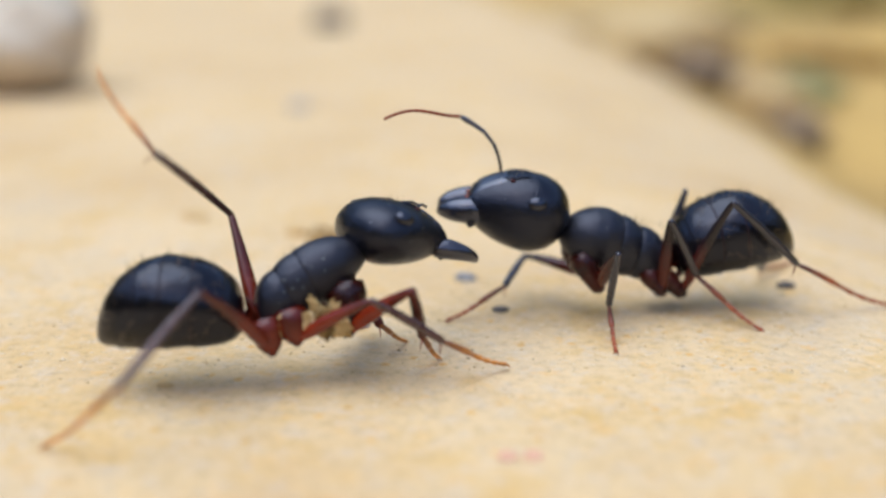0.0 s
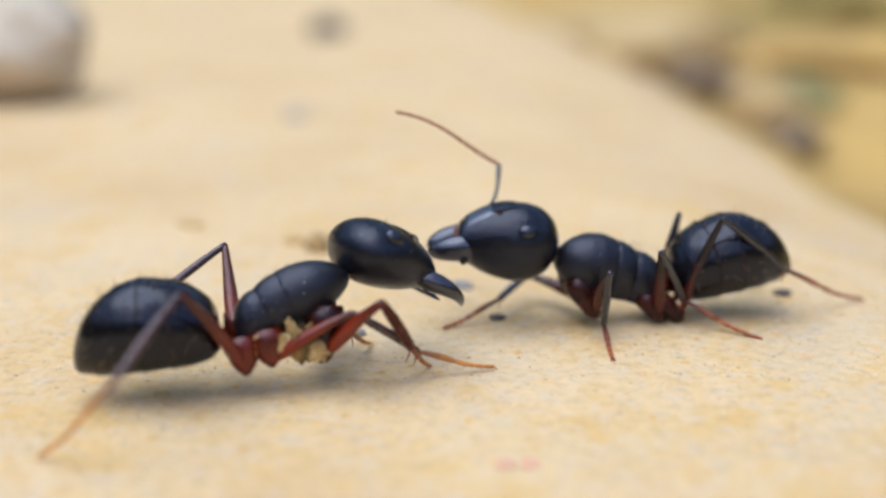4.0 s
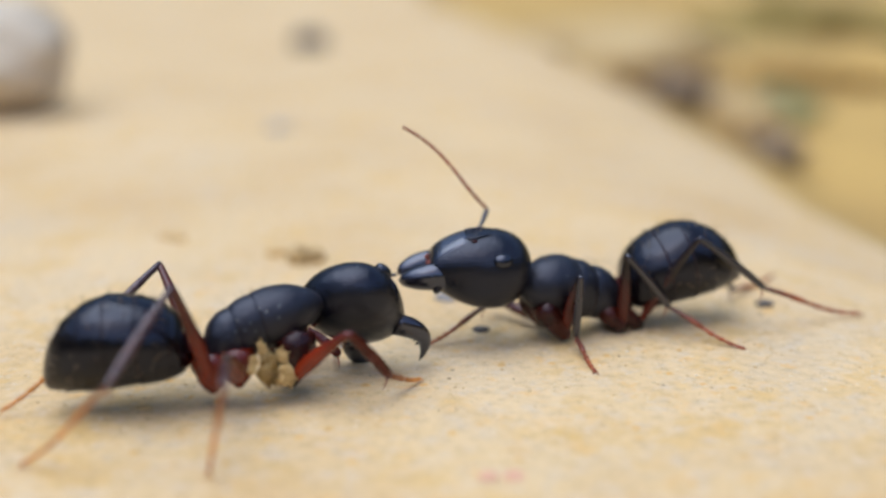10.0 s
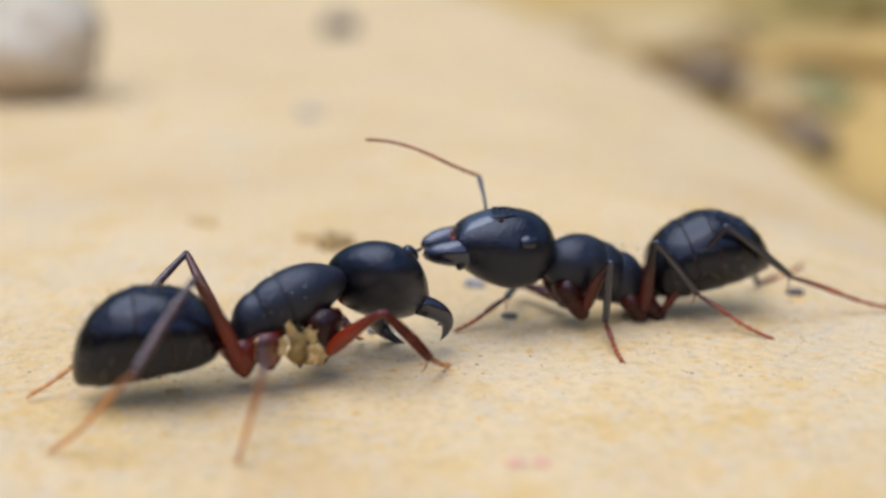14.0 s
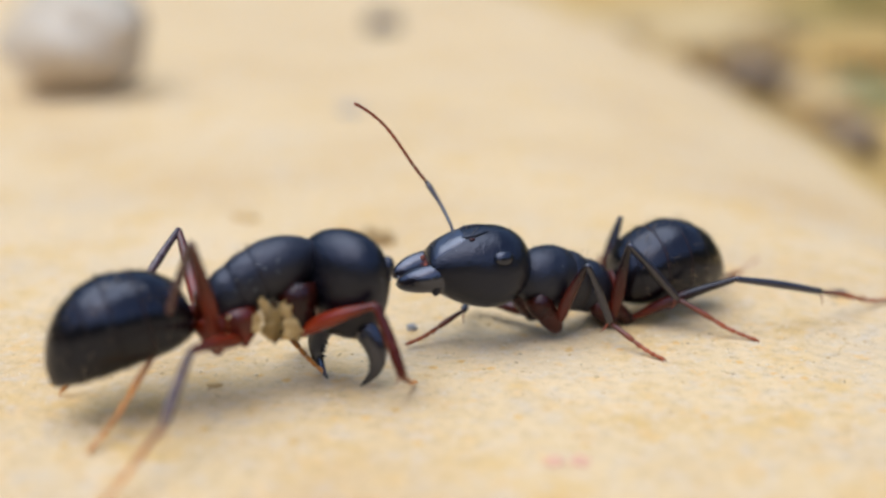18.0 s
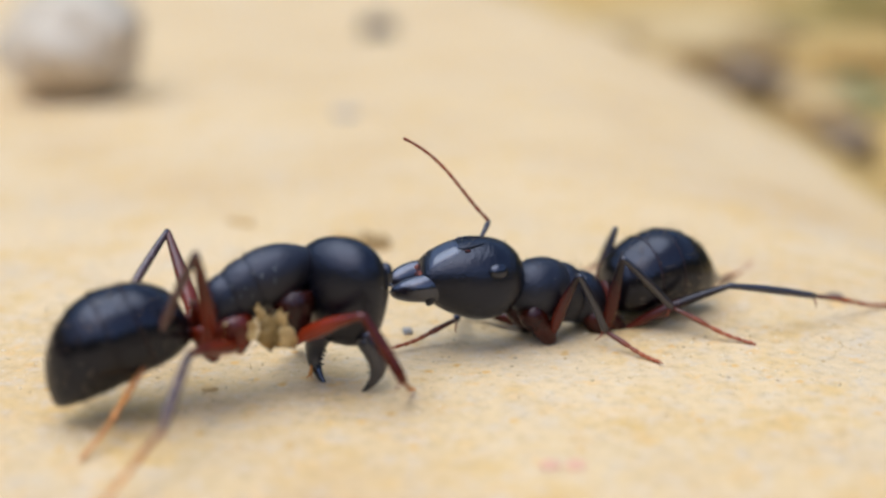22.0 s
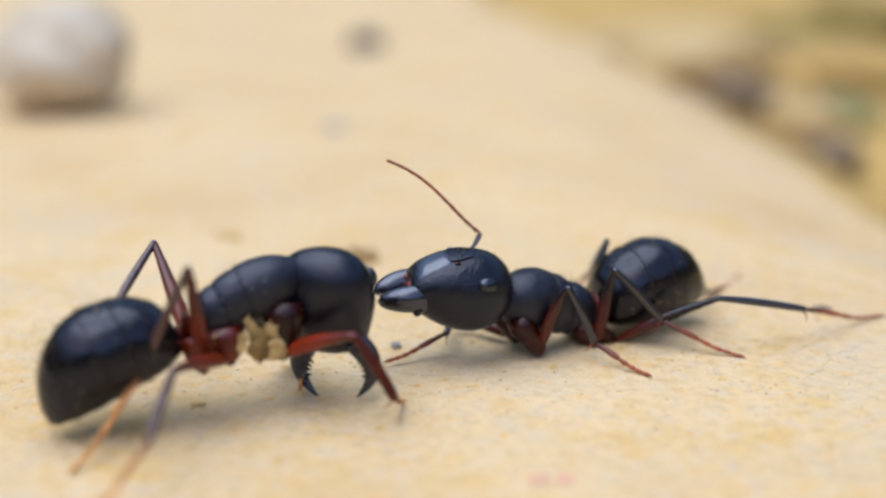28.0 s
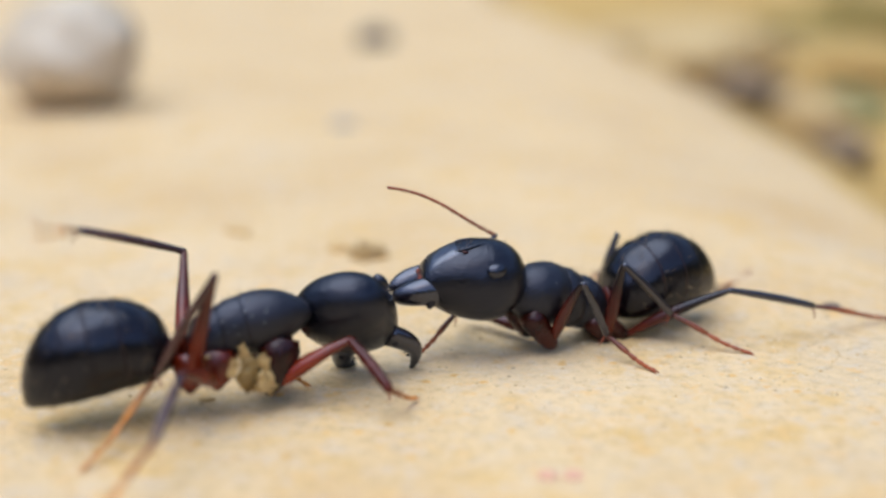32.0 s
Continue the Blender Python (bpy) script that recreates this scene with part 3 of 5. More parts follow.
B_BODY = """
0 6.24 -1 2.65 190.53 15.59 0.01 177.33 16.99 7.11 8.77 10.49 -0.2 -0.02 -0.06
0.5 6.28 -1 2.56 190.21 13.28 -0.04 177.84 18.62 7.13 10.28 9.35 -0.25 -0.02 -0.04
1 6.29 -1 2.3 189.89 11.47 -0.09 178.35 15.87 7.14 11.79 8.21 -0.3 -0.01 0.01
1.5 6.29 -1 2.24 189.57 9.4 -0.14 178.86 17.79 7.15 13.3 8.05 -0.36 -0.01 -0.02
2 6.33 -1 2.18 189.25 7.34 -0.19 179.37 19.83 7.16 14.81 8.14 -0.41 -0 0
2.5 6.29 -1 2.126 188.84 9.04 -0.19 180.13 17.4 6.45 13.25 9.3 -0.39 -0 -0.016
4.5 6.22 -1 1.95 187.21 15.83 -0.23 183.19 8 3.63 7.04 13.92 -0.33 0 -0.06
5 4.99 -1.2 2.25 194.4 12.53 -0.24 185.75 3.67 5.93 7.48 5.46 -0.31 0 -0.02
5.5 5.22 -1.2 2.19 196.57 10.95 -0.28 185.74 7.25 3.32 16.49 8.81 -0.2 0.03 -0.05
6 5.22 -1.2 2.04 200.38 11.25 -0.2 185.81 7.14 5.97 14.51 11.83 -0.09 0.03 -0.12
6.5 5.33 -1.2 1.97 201.15 10.97 -0.18 186.17 7.86 6.35 14.08 12.49 -0.08 0.03 -0.08
7 5.34 -1.2 1.88 201.92 10.68 -0.15 186.52 8.4 6.73 13.64 13.16 -0.07 0.03 -0.04
7.5 5.33 -1.2 1.81 202.69 10.15 -0.13 186.88 9 7.11 13.21 13.7 -0.06 0.03 0
8 5.34 -1.2 1.81 203.47 9.61 -0.11 187.24 9.93 7.49 12.77 14.24 -0.06 0.03 0.01
8.5 5.33 -1.2 1.82 204.24 9.08 -0.08 187.6 10.93 7.87 12.34 14.77 -0.05 0.02 0.02
9 5.3 -1.2 1.797 205.01 8.54 -0.06 187.96 11.98 8.25 11.9 15.31 -0.04 0.02 0.073
9.5 5.34 -1.2 1.795 204.55 9.28 -0.07 187.85 11.62 8.11 11.61 14.72 -0.04 0.02 0.035
10 5.38 -1.2 1.802 204.09 10.02 -0.08 187.74 11.27 7.97 11.31 14.13 -0.05 0.02 -0.012
10.5 5.37 -1.2 1.809 203.63 10.76 -0.09 187.64 10.93 7.83 11.02 13.54 -0.06 0.01 -0.049
11 5.37 -1.2 1.806 203.17 11.5 -0.1 187.53 10.55 7.69 10.72 12.95 -0.07 0.01 -0.086
11.5 5.38 -1.2 1.844 202.71 12.24 -0.11 187.43 10.48 7.56 10.42 12.36 -0.07 0.01 -0.124
12 5.39 -1.2 1.841 202.24 12.98 -0.12 187.32 10.05 7.42 10.13 11.77 -0.08 0 -0.161
12.5 5.41 -1.2 1.848 201.78 13.72 -0.12 187.22 9.76 7.28 9.83 11.18 -0.09 0 -0.198
13 5.26 -1.2 2.095 201.32 14.46 -0.13 187.11 11.51 7.14 9.54 10.59 -0.09 -0 -0.235
13.5 5.26 -1.2 2.013 200.34 15.19 -0.11 188.26 13.14 8.18 9.1 13.02 -0.09 0 -0.263
14 5.21 -1.2 1.98 199.36 15.93 -0.08 189.42 15.3 9.21 8.67 15.44 -0.1 0 -0.29
14.5 5.25 -1.2 1.923 198.38 18.07 -0.06 190.57 16.76 10.25 8.24 16.7 -0.1 0 -0.233
14.6 5.38 -1.2 1.77 198.19 18.5 -0.05 190.8 15.87 10.45 8.15 16.96 -0.1 0 -0.22
14.8 3.21 -2.2 2.17 204.29 15.69 -0.04 192.76 8.87 10.87 14.98 16.63 -0.1 0 -0.22
15 2.785 -2.2 2 210.4 9.39 -0.03 194.73 8.06 11.28 21.81 5.4 -0.025 0.01 -0.23
15.5 2.67 -2.2 1.89 210.63 13.14 -0.03 194.81 9.74 10.67 22.34 7.44 0.06 0.01 -0.24
17.5 2.57 -2.2 1.88 211.54 13.64 0 195.16 8.68 8.21 24.48 6.69 0.12 0.04 -0.23
18 2.55 -2.2 1.85 211.77 13.39 0.01 195.24 8.95 7.6 25.02 6.12 0.14 0.04 -0.23
18.5 2.55 -2.2 1.83 211.99 13.14 0.02 195.33 9.41 6.99 25.55 5.56 0.16 0.05 -0.22
19 2.51 -2.2 1.82 212.22 12.89 0.03 195.42 9.81 6.37 26.09 5 0.17 0.06 -0.22
19.5 2.51 -2.2 1.81 212.11 12.81 0.02 195.54 10.41 6.67 26.17 5.2 0.16 0.05 -0.23
20 2.46 -2.2 1.74 211.99 12.74 0.02 195.66 10.49 6.96 26.25 5.4 0.16 0.05 -0.23
20.5 2.47 -2.2 1.65 211.87 12.67 0.01 195.79 10.42 7.26 26.34 5.61 0.15 0.05 -0.24
21 2.49 -2.2 1.58 211.76 12.6 0 195.91 10.5 7.55 26.42 5.81 0.15 0.04 -0.24
21.5 2.47 -2.2 1.58 211.64 12.53 -0 196.03 11.21 7.85 26.5 6.02 0.14 0.04 -0.25
22 2.48 -2.2 1.56 211.53 12.46 -0.01 196.16 11.77 8.14 26.59 6.22 0.13 0.04 -0.25
22.5 2.47 -2.2 1.59 211.41 12.51 -0.02 196.28 12.12 8.44 26.67 6.42 0.13 0.03 -0.26
23 2.51 -2.2 1.57 211.29 12.56 -0.02 196.4 12.03 8.73 26.75 6.63 0.12 0.03 -0.26
23.5 2.5 -2.2 1.58 211.18 12.62 -0.03 196.53 12.19 9.02 26.84 6.83 0.11 0.03 -0.27
24 2.5 -2.2 1.59 211.06 12.67 -0.03 196.65 12.35 9.32 26.92 7.04 0.11 0.02 -0.27
24.5 2.51 -2.2 1.58 210.95 12.72 -0.04 196.77 12.35 9.61 27 7.24 0.1 0.02 -0.28
26.5 2.5 -2.2 1.6 210.48 12.94 -0.07 197.27 12.97 10.79 27.34 8.06 0.07 0.01 -0.3
27 2.47 -2.2 1.64 210.37 12.99 -0.07 197.39 13.41 11.09 27.42 8.26 0.07 0 -0.3
27.5 2.51 -2.2 1.66 210.25 13.05 -0.08 197.51 13.69 11.38 27.5 8.46 0.06 0 -0.31
28 2.53 -2.2 1.66 210.13 13.1 -0.09 197.64 13.76 11.68 27.59 8.67 0.06 -0 -0.31
28.5 2.55 -2.2 1.64 210.29 12.88 -0.09 196.82 12.88 10.5 27.34 8.41 0.06 0 -0.29
29 2.58 -2.2 1.6 210.44 12.66 -0.09 196.01 11.87 9.32 27.09 8.14 0.06 0.01 -0.27
29.5 2.59 -2.2 1.57 210.6 12.43 -0.09 195.19 10.94 8.14 26.84 7.88 0.07 0.01 -0.25
30 2.64 -2.2 1.55 210.75 12.21 -0.1 194.38 10.11 6.96 26.59 7.62 0.07 0.01 -0.23
30.5 2.44 -2.2 2.32 207.91 17.86 -0.1 193.57 14.51 5.78 26.34 5.23 0.07 0.02 -0.137
31 2.63 -2.2 2.04 208.06 13.52 -0.1 192.75 11.5 4.6 26.09 5.34 0.08 0.02 -0.09
31.5 2.57 -2.2 1.81 209.51 13.3 -0.05 192.1 8.97 5.44 27.19 6.78 0.14 0.04 -0.11
32 2.62 -2.2 1.75 210.95 13.07 0.01 191.45 7.92 6.28 28.28 8.22 0.21 0.05 -0.12"""
B_LF = """
0 5.88 -3.86 3.11 5.75 -2.97 1.01 5.74 -5.1 0.1
2 5.83 -3.54 2.58 5.8 -2.87 0.42 5.74 -5.17 0.1
4.5 5.74 -3.61 2.66 5.7 -2.77 0.56 5.75 -5.04 0.09
5 4.87 -3.74 2.96 5.1 -3.06 0.78 5.65 -5.19 0.1
6 5.14 -3.6 2.88 5.19 -2.94 0.69 5.69 -5.11 0.1
9 5.37 -3.2 2.73 5.34 -2.89 0.49 5.7 -5.15 0.1
13 5.39 -3.4 2.96 5.26 -2.96 0.71 5.68 -5.13 0.1
14 5.35 -3.33 2.8 5.31 -3.02 0.55 5.62 -5.32 0.1
14.6 5.32 -3.27 2.83 5.3 -3.14 0.52 5.57 -5.47 0.11
14.8 2.88 -3.49 3.42 3.76 -3.66 1.1 4.92 -5.28 0.13
15 3.12 -4.07 3.03 4.04 -3.73 0.95 5.64 -5.17 0.1
15.5 3.16 -3.87 2.91 4.11 -3.54 0.81 5.62 -5.14 0.11
17.5 3.18 -3.95 2.89 4.04 -3.69 0.8 5.65 -5.22 0.1
19 3.18 -3.81 2.87 4.03 -3.67 0.74 5.67 -5.16 0.1
28 3.07 -3.92 2.72 4.07 -3.61 0.67 5.72 -5.12 0.1
30 3.08 -3.97 2.64 3.95 -3.47 0.61 5.67 -4.99 0.09
30.7 3.31 -4.27 3.07 4.02 -3.76 0.95 5.7 -5.07 0.1
31 3.31 -4.25 2.98 4.03 -3.66 0.87 5.7 -5.04 0.1
32 3.29 -4 2.81 4.19 -3.44 0.76 5.66 -5.08 0.1"""
B_LM = """
0 7.81 -2.6 3.92 9.04 -1.75 1.67 11.12 -3.11 0.1
2 7.6 -2.79 3.27 9.01 -1.55 1.32 11.16 -3.12 0.1
4.5 7.57 -3 3.19 8.92 -2.08 1.01 11.14 -3.14 0.11
5 7.01 -3.25 3.31 8.45 -2.62 1.14 11.15 -3.15 0.1
6 7.01 -2.57 3.41 8.68 -2.12 1.34 11.17 -3.14 0.1
10 7.12 -2.21 3.18 8.83 -1.68 1.16 11.21 -3.07 0.1
14 7.06 -2.29 3.25 8.77 -1.82 1.22 11.13 -3.21 0.1
14.6 7.04 -2.29 3.21 8.74 -1.65 1.17 11.11 -3.23 0.11
14.8 4.91 -3.17 3.61 6.47 -3.94 1.64 9.17 -3.17 0.1
15 4.73 -3.45 3.45 6.36 -3.22 1.36 9.14 -3.25 0.09
15.2 4.77 -3.08 3.34 6.46 -2.75 1.27 9.12 -3.31 0.1
15.5 4.83 -2.57 3.16 6.6 -2.06 1.15 9.09 -3.41 0.12
17.5 4.7 -2.63 3.22 6.48 -2.38 1.18 9.12 -3.26 0.1
20 4.61 -2.9 3.1 6.49 -2.52 1.2 9.15 -3.27 0.1
28 4.73 -2.86 3.03 6.55 -2.42 1.08 9.2 -3.28 0.1
30 4.5 -3.18 2.95 6.4 -2.92 1.07 9.14 -3.31 0.09
30.7 4.81 -3.3 3.33 6.51 -3 1.28 9.16 -3.22 0.1
31 4.7 -3.5 3.27 6.44 -3.23 1.26 9.18 -3.19 0.1
32 4.74 -2.97 3.16 6.56 -2.47 1.25 9.18 -3.27 0.1"""
B_LH = """
0 9.83 -2.57 4.58 12.43 -1.9 2.18 16.57 -0.32 0.1
2 9.77 -2.25 4.39 12.27 -1.39 1.95 16.35 1.19 0.1
4.5 9.83 -2.13 4.13 12.36 -1.26 1.7 16.09 1.45 0.1
5 9.65 -1.87 4.04 12.24 -0.93 1.73 15.93 1.67 0.1
6 9.51 -1.87 4.05 12.12 -0.93 1.75 15.74 1.86 0.1
10 9.64 -1.88 3.73 12.4 -0.88 1.65 16.61 0.83 0.1
14 9.59 -1.63 3.67 12.32 -0.67 1.53 16.85 0.05 0.1
14.6 9.52 -1.81 3.65 12.22 -0.7 1.57 16.76 0.03 0.11
14.8 8.11 -3.41 3.57 11 -1.88 2.2 13.88 1.69 0.1
15 8.51 -2.99 2.47 11.71 -1.88 1.32 14.82 1.65 0.09
15.2 8.44 -3.11 2.44 11.7 -2.01 1.37 14.79 1.58 0.1
15.5 8.36 -3.22 2.38 11.69 -2.15 1.43 14.84 1.47 0.11
17.5 8.4 -2.71 2.2 11.69 -1.51 1.31 15.19 1.64 0.12
20 8.49 -2.34 2 11.74 -1.05 1.13 15.71 1.44 0.1
28 8.45 -2.58 2.05 11.76 -1.44 1.24 15.38 1.49 0.1
30 8.49 -2.42 2.07 11.77 -1.19 1.24 15.53 1.52 0.1
30.7 8.58 -2.6 2.45 11.75 -1.36 1.29 15.5 1.4 0.1
31 8.61 -2.58 2.43 11.77 -1.29 1.29 15.55 1.43 0.1
32 8.56 -2.44 2.21 11.78 -1.21 1.17 15.88 1.05 0.1"""
B_RF = """
0 3.28 1.34 1.63 2.42 -0.79 1.1 0.16 -1.9 0.07
1 3.24 1.45 1.14 2.43 -0.74 0.87 0.13 -1.88 0.07
2 3.32 1.47 1.03 2.44 -0.72 0.84 0.17 -1.93 0.06
4.5 3.3 1.5 1.03 2.42 -0.66 0.8 0.16 -1.82 0.07
5 2.64 1.54 0.85 2.14 -0.73 1.08 0.07 -2 0.07
6 2.89 1.54 0.71 2.13 -0.64 0.94 0.06 -1.91 0.09
9 2.44 1.29 0.6 1.9 -0.87 0.77 0.27 -2.47 0.14
13 2.66 1.35 0.7 2.08 -0.86 0.96 0.1 -2.11 0.1
14 2.6 1.31 0.61 2.07 -0.91 0.88 0.18 -2.38 0.1
14.6 2.65 1.3 0.72 2.02 -0.92 0.87 0.09 -2.35 0.09
14.8 0 0.04 0.9 -0.55 -2.05 0.99 -1.81 -3.68 0.19
15 -0.9 -0.67 0.71 -1.59 -2.68 0.67 -3.02 -4.26 0.2
15.5 -0.81 -0.38 0.76 -1.58 -2.36 0.46 -2.99 -4.12 0.18
17.5 -0.81 -0.42 0.67 -1.44 -2.5 0.63 -2.86 -4.23 0.18
19 -0.85 -0.47 0.43 -1.38 -2.59 0.51 -2.69 -4.45 0.17
22 -0.92 -0.62 0.48 -1.51 -2.71 0.53 -3.09 -4.28 0.18
28 -0.83 -0.52 0.56 -1.47 -2.6 0.53 -2.99 -4.24 0.17
30 -0.89 -0.57 0.49 -1.45 -2.69 0.6 -3.04 -4.25 0.17
30.7 -0.28 -0.25 1.27 -0.87 -2.49 1.22 -3.01 -3.38 0.09
32 -0.62 -0.31 0.56 -1.31 -2.35 0.62 -2.36 -4.33 0.19"""
B_RM = """
0 8.92 0.55 4.28 8.93 2.56 1.9 8.23 4.85 0.1
2 8.85 0.57 3.93 8.89 2.57 1.55 8.13 5.08 0.1
4.5 8.87 0.6 3.81 8.84 2.45 1.32 8.1 5.08 0.1
5 8.2 0.59 3.75 7.94 2.47 1.28 6.88 5.01 0.1
6 8.18 0.57 3.69 7.87 2.58 1.33 6.92 5.14 0.1
9 8.46 0.67 3.65 8.14 2.48 1.14 7.05 5.07 0.1
10 8.48 0.68 3.63 8.15 2.48 1.11 7.07 5.08 0.1
13 8.42 0.54 3.61 8.19 2.49 1.03 7.12 5.13 0.1
14 8.33 0.5 3.6 8.11 2.47 0.97 7.03 5.12 0.1
14.6 8.29 0.51 3.58 8.06 2.45 0.94 6.97 5.11 0.1
14.8 4.58 0.29 3.48 3.39 4.59 0.46 2.7 7.48 0.09
14.9 4.84 0.24 3.46 4.29 4.34 0.29 3.69 7.26 0.09
15.1 4.93 0.11 3.54 4.61 3.99 0.64 4.08 6.89 0.1
15.2 4.92 0 3.62 4.58 3.61 0.87 4.07 6.43 0.1
15.5 4.77 -1.01 4.36 4.48 2.46 1.56 4.03 5.03 0.1
17.5 4.68 -0.58 3.98 4.35 2.44 1.49 3.91 5.05 0.1
19 4.74 -0.17 3.52 4.44 2.53 1.28 4 5.25 0.1
20 4.69 0.01 3.31 4.42 2.54 1.28 4 5.26 0.1
22 4.67 -0.02 3.28 4.38 2.57 1.29 4.01 5.29 0.1
28 4.8 0.01 3.34 4.46 2.68 1.37 4.08 5.36 0.1
30 4.68 -0.08 3.33 4.4 2.65 1.36 4 5.33 0.1
30.7 4.95 -0.2 3.75 4.75 2.42 1.6 4.02 4.91 0.1
32 4.83 0 3.46 4.63 2.66 1.32 4.08 5.34 0.1"""
B_RH = """
0 11.26 0.48 2.84 12.42 2.78 0.33 14.81 6.09 0.1
2 11.11 0.55 2.54 12.29 3.01 0.2 14.67 6.34 0.1
4.5 11.09 0.6 2.5 12.26 3.14 0.24 14.75 6.39 0.1
6 10.36 0.5 2.88 12.24 2.45 0.51 14.56 5.8 0.1
9 10.52 0.65 2.72 12.25 2.82 0.43 14.71 6.08 0.1
14.6 10.35 0.69 2.56 12.02 2.83 0.21 14.66 5.96 0.1
15 8.02 0.41 2.49 9.44 2.96 0.39 11.27 6.61 0.1
15.5 7.68 0.38 2.3 9.08 3.09 0.4 11.12 6.63 0.1
32 7.84 0.66 2.27 9.16 3.37 0.3 11.2 6.92 0.1"""
B_ANTENNA = """
0 0.67 -0.74 7.14 -1.86 -4.17 7.72
0.5 1.31 -1.09 7.81 -1.54 -3.7 9.68
1 0.81 -0.52 6.92 -2.54 -1.89 9.24
1.5 0.2 -1.24 6.54 -2.75 -3.69 8.49
2 3.15 0.85 5.16 -0.59 1.17 7.51
2.5 2.71 0.94 5.23 -0.59 -0.53 7.56
4.5 1.95 0.85 5.34 -2.42 0.97 7.66
5 -0.19 -0.11 5.15 -3.9 -1.27 6.99
5.3 -0.96 -1.19 5.52 -4.35 -3.33 7.07
5.5 -0.39 -0.78 5.64 -4.12 -1.24 7.74
6 -0.59 -1.44 6 -3.76 -2.98 8.47
6.5 0.42 -0.43 5.9 -2.73 -0.83 8.8
7 0.59 -0.22 5.64 -2.3 -1.93 8.33
7.5 0.73 -0.17 5.6 -2.55 -0.76 8.32
8 2.2 0.11 4.61 -0.87 -1.05 7.38
9 2.45 0.05 4.32 -0.63 0.5 7.3
11 2.3 0.13 4.51 -0.71 -0.5 7.52
13 2.05 0.21 4.5 -1.49 0.56 7.29
14 0.99 0.12 5.03 -3.32 0.06 6.53
14.5 1.32 0.21 4.99 -1.98 -0.67 7.61
14.8 -1.68 -1.64 5.82 -3.99 -4.73 7.71
15 -3.27 -3.61 5.37 -5.51 -7.25 5.84
15.5 -2.39 -2.16 5.54 -5.36 -3.19 8.48
17.5 -2.3 -2.27 5.74 -4.96 -4.13 8.57
18 -2.27 -1.88 5.2 -4.49 -3.92 8.27
18.5 -0.47 -1.4 4.09 -3.41 -3.09 6.74
19 0.53 -1.87 3.85 -3.16 -3.17 5.64
20 0.21 -1.65 3.78 -2.66 -3.49 6.39
21 -0.14 -1.46 3.93 -2.98 -2.62 6.94
22 0.1 -1.54 3.94 -2.86 -2.32 6.96
23 0 -1.5 3.91 -3.08 -1.97 6.88
23.5 0.41 -1.72 3.73 -2.64 -3.24 6.35
24 0.47 -1.75 3.8 -2.4 -3.76 6.29
26.5 0.58 -1.87 3.65 -1.68 -4.14 6.51
27 0.19 -1.6 3.93 -2.89 -2.6 6.76
28 0.24 -1.62 4.02 -2.97 -2.6 6.71
29 0.34 -1.68 3.91 -2.93 -3.23 6.23
30 0.47 -1.77 3.8 -2.81 -3.21 6.18
30.3 0.27 -1.5 4.18 -3.28 -2.52 6.38
30.7 -0.69 -1.17 4.58 -3.21 -4.36 5.98
31 -0.67 -1.22 4.2 -3.94 -3.67 5.55
31.3 -0.35 -1.35 3.81 -3.62 -2.98 6.08
32 0.29 -1.7 3.78 -3.44 -2.59 5.72"""
# where head and gaster hang on the mesosoma
NECK = {"left": Vector((2.6, 0, 0.05)), "right": Vector((2.15, 0, 0.15))}
WAIST = {"left": Vector((-2.15, 0, -0.1)), "right": Vector((-2.22, 0, -0.04))}
HIP_LOW = Vector((0.35, 0.75, -2.0))  # the left ant's long front coxae
HIP_RIGHT = {"RM": Vector((-2.35, 0.8, -1.1)), "F": Vector((0.45, 0.75, -1.55)), "M": Vector((-1.88, 0.8, -1.18)), "H": Vector((-2.68, 0.68, -1.08))}
HIP = {"F": Vector((0.55, 0.8, -1.5)), "M": Vector((-1.15, 0.8, -1.35)), "H": Vector((-1.95, 0.7, -1.25))}
# lengths of femur, tibia and tarsus
BONES_LEFT = {"F": (2.9, 2.3, 2.0), "M": (2.9, 2.8, 2.7), "H": (4.15, 3.5, 3.6), "RH": (4.0, 3.7, 3.6)}
BONES_RIGHT = {"F": (2.7, 2.3, 2.5), "M": (3.1, 2.9, 3.0), "H": (4.4, 3.6, 4.1), "RM": (3.4, 3.0, 3.0), "LM": (3.1, 2.7, 3.0), "LH": (4.1, 3.6, 4.8), "LF": (2.7, 2.3, 2.3)}


def at(rows, t):
    return [float(np.interp(t, rows[:, 0], rows[:, k])) for k in range(1, rows.shape[1])]


def setae(bm, spots, length, rnd):
    for p, n in spots:
        d = (Vector(n) + Vector((rnd.uniform(-0.35, 0.35), rnd.uniform(-0.35, 0.35), rnd.uniform(-0.2, 0.35)))).normalized()
        L = length * rnd.uniform(0.6, 1.2)
        tube([Vector(p), Vector(p) + d * L * 0.5, Vector(p) + d * L], [0.007, 0.006, 0.002], 4, bm=bm)


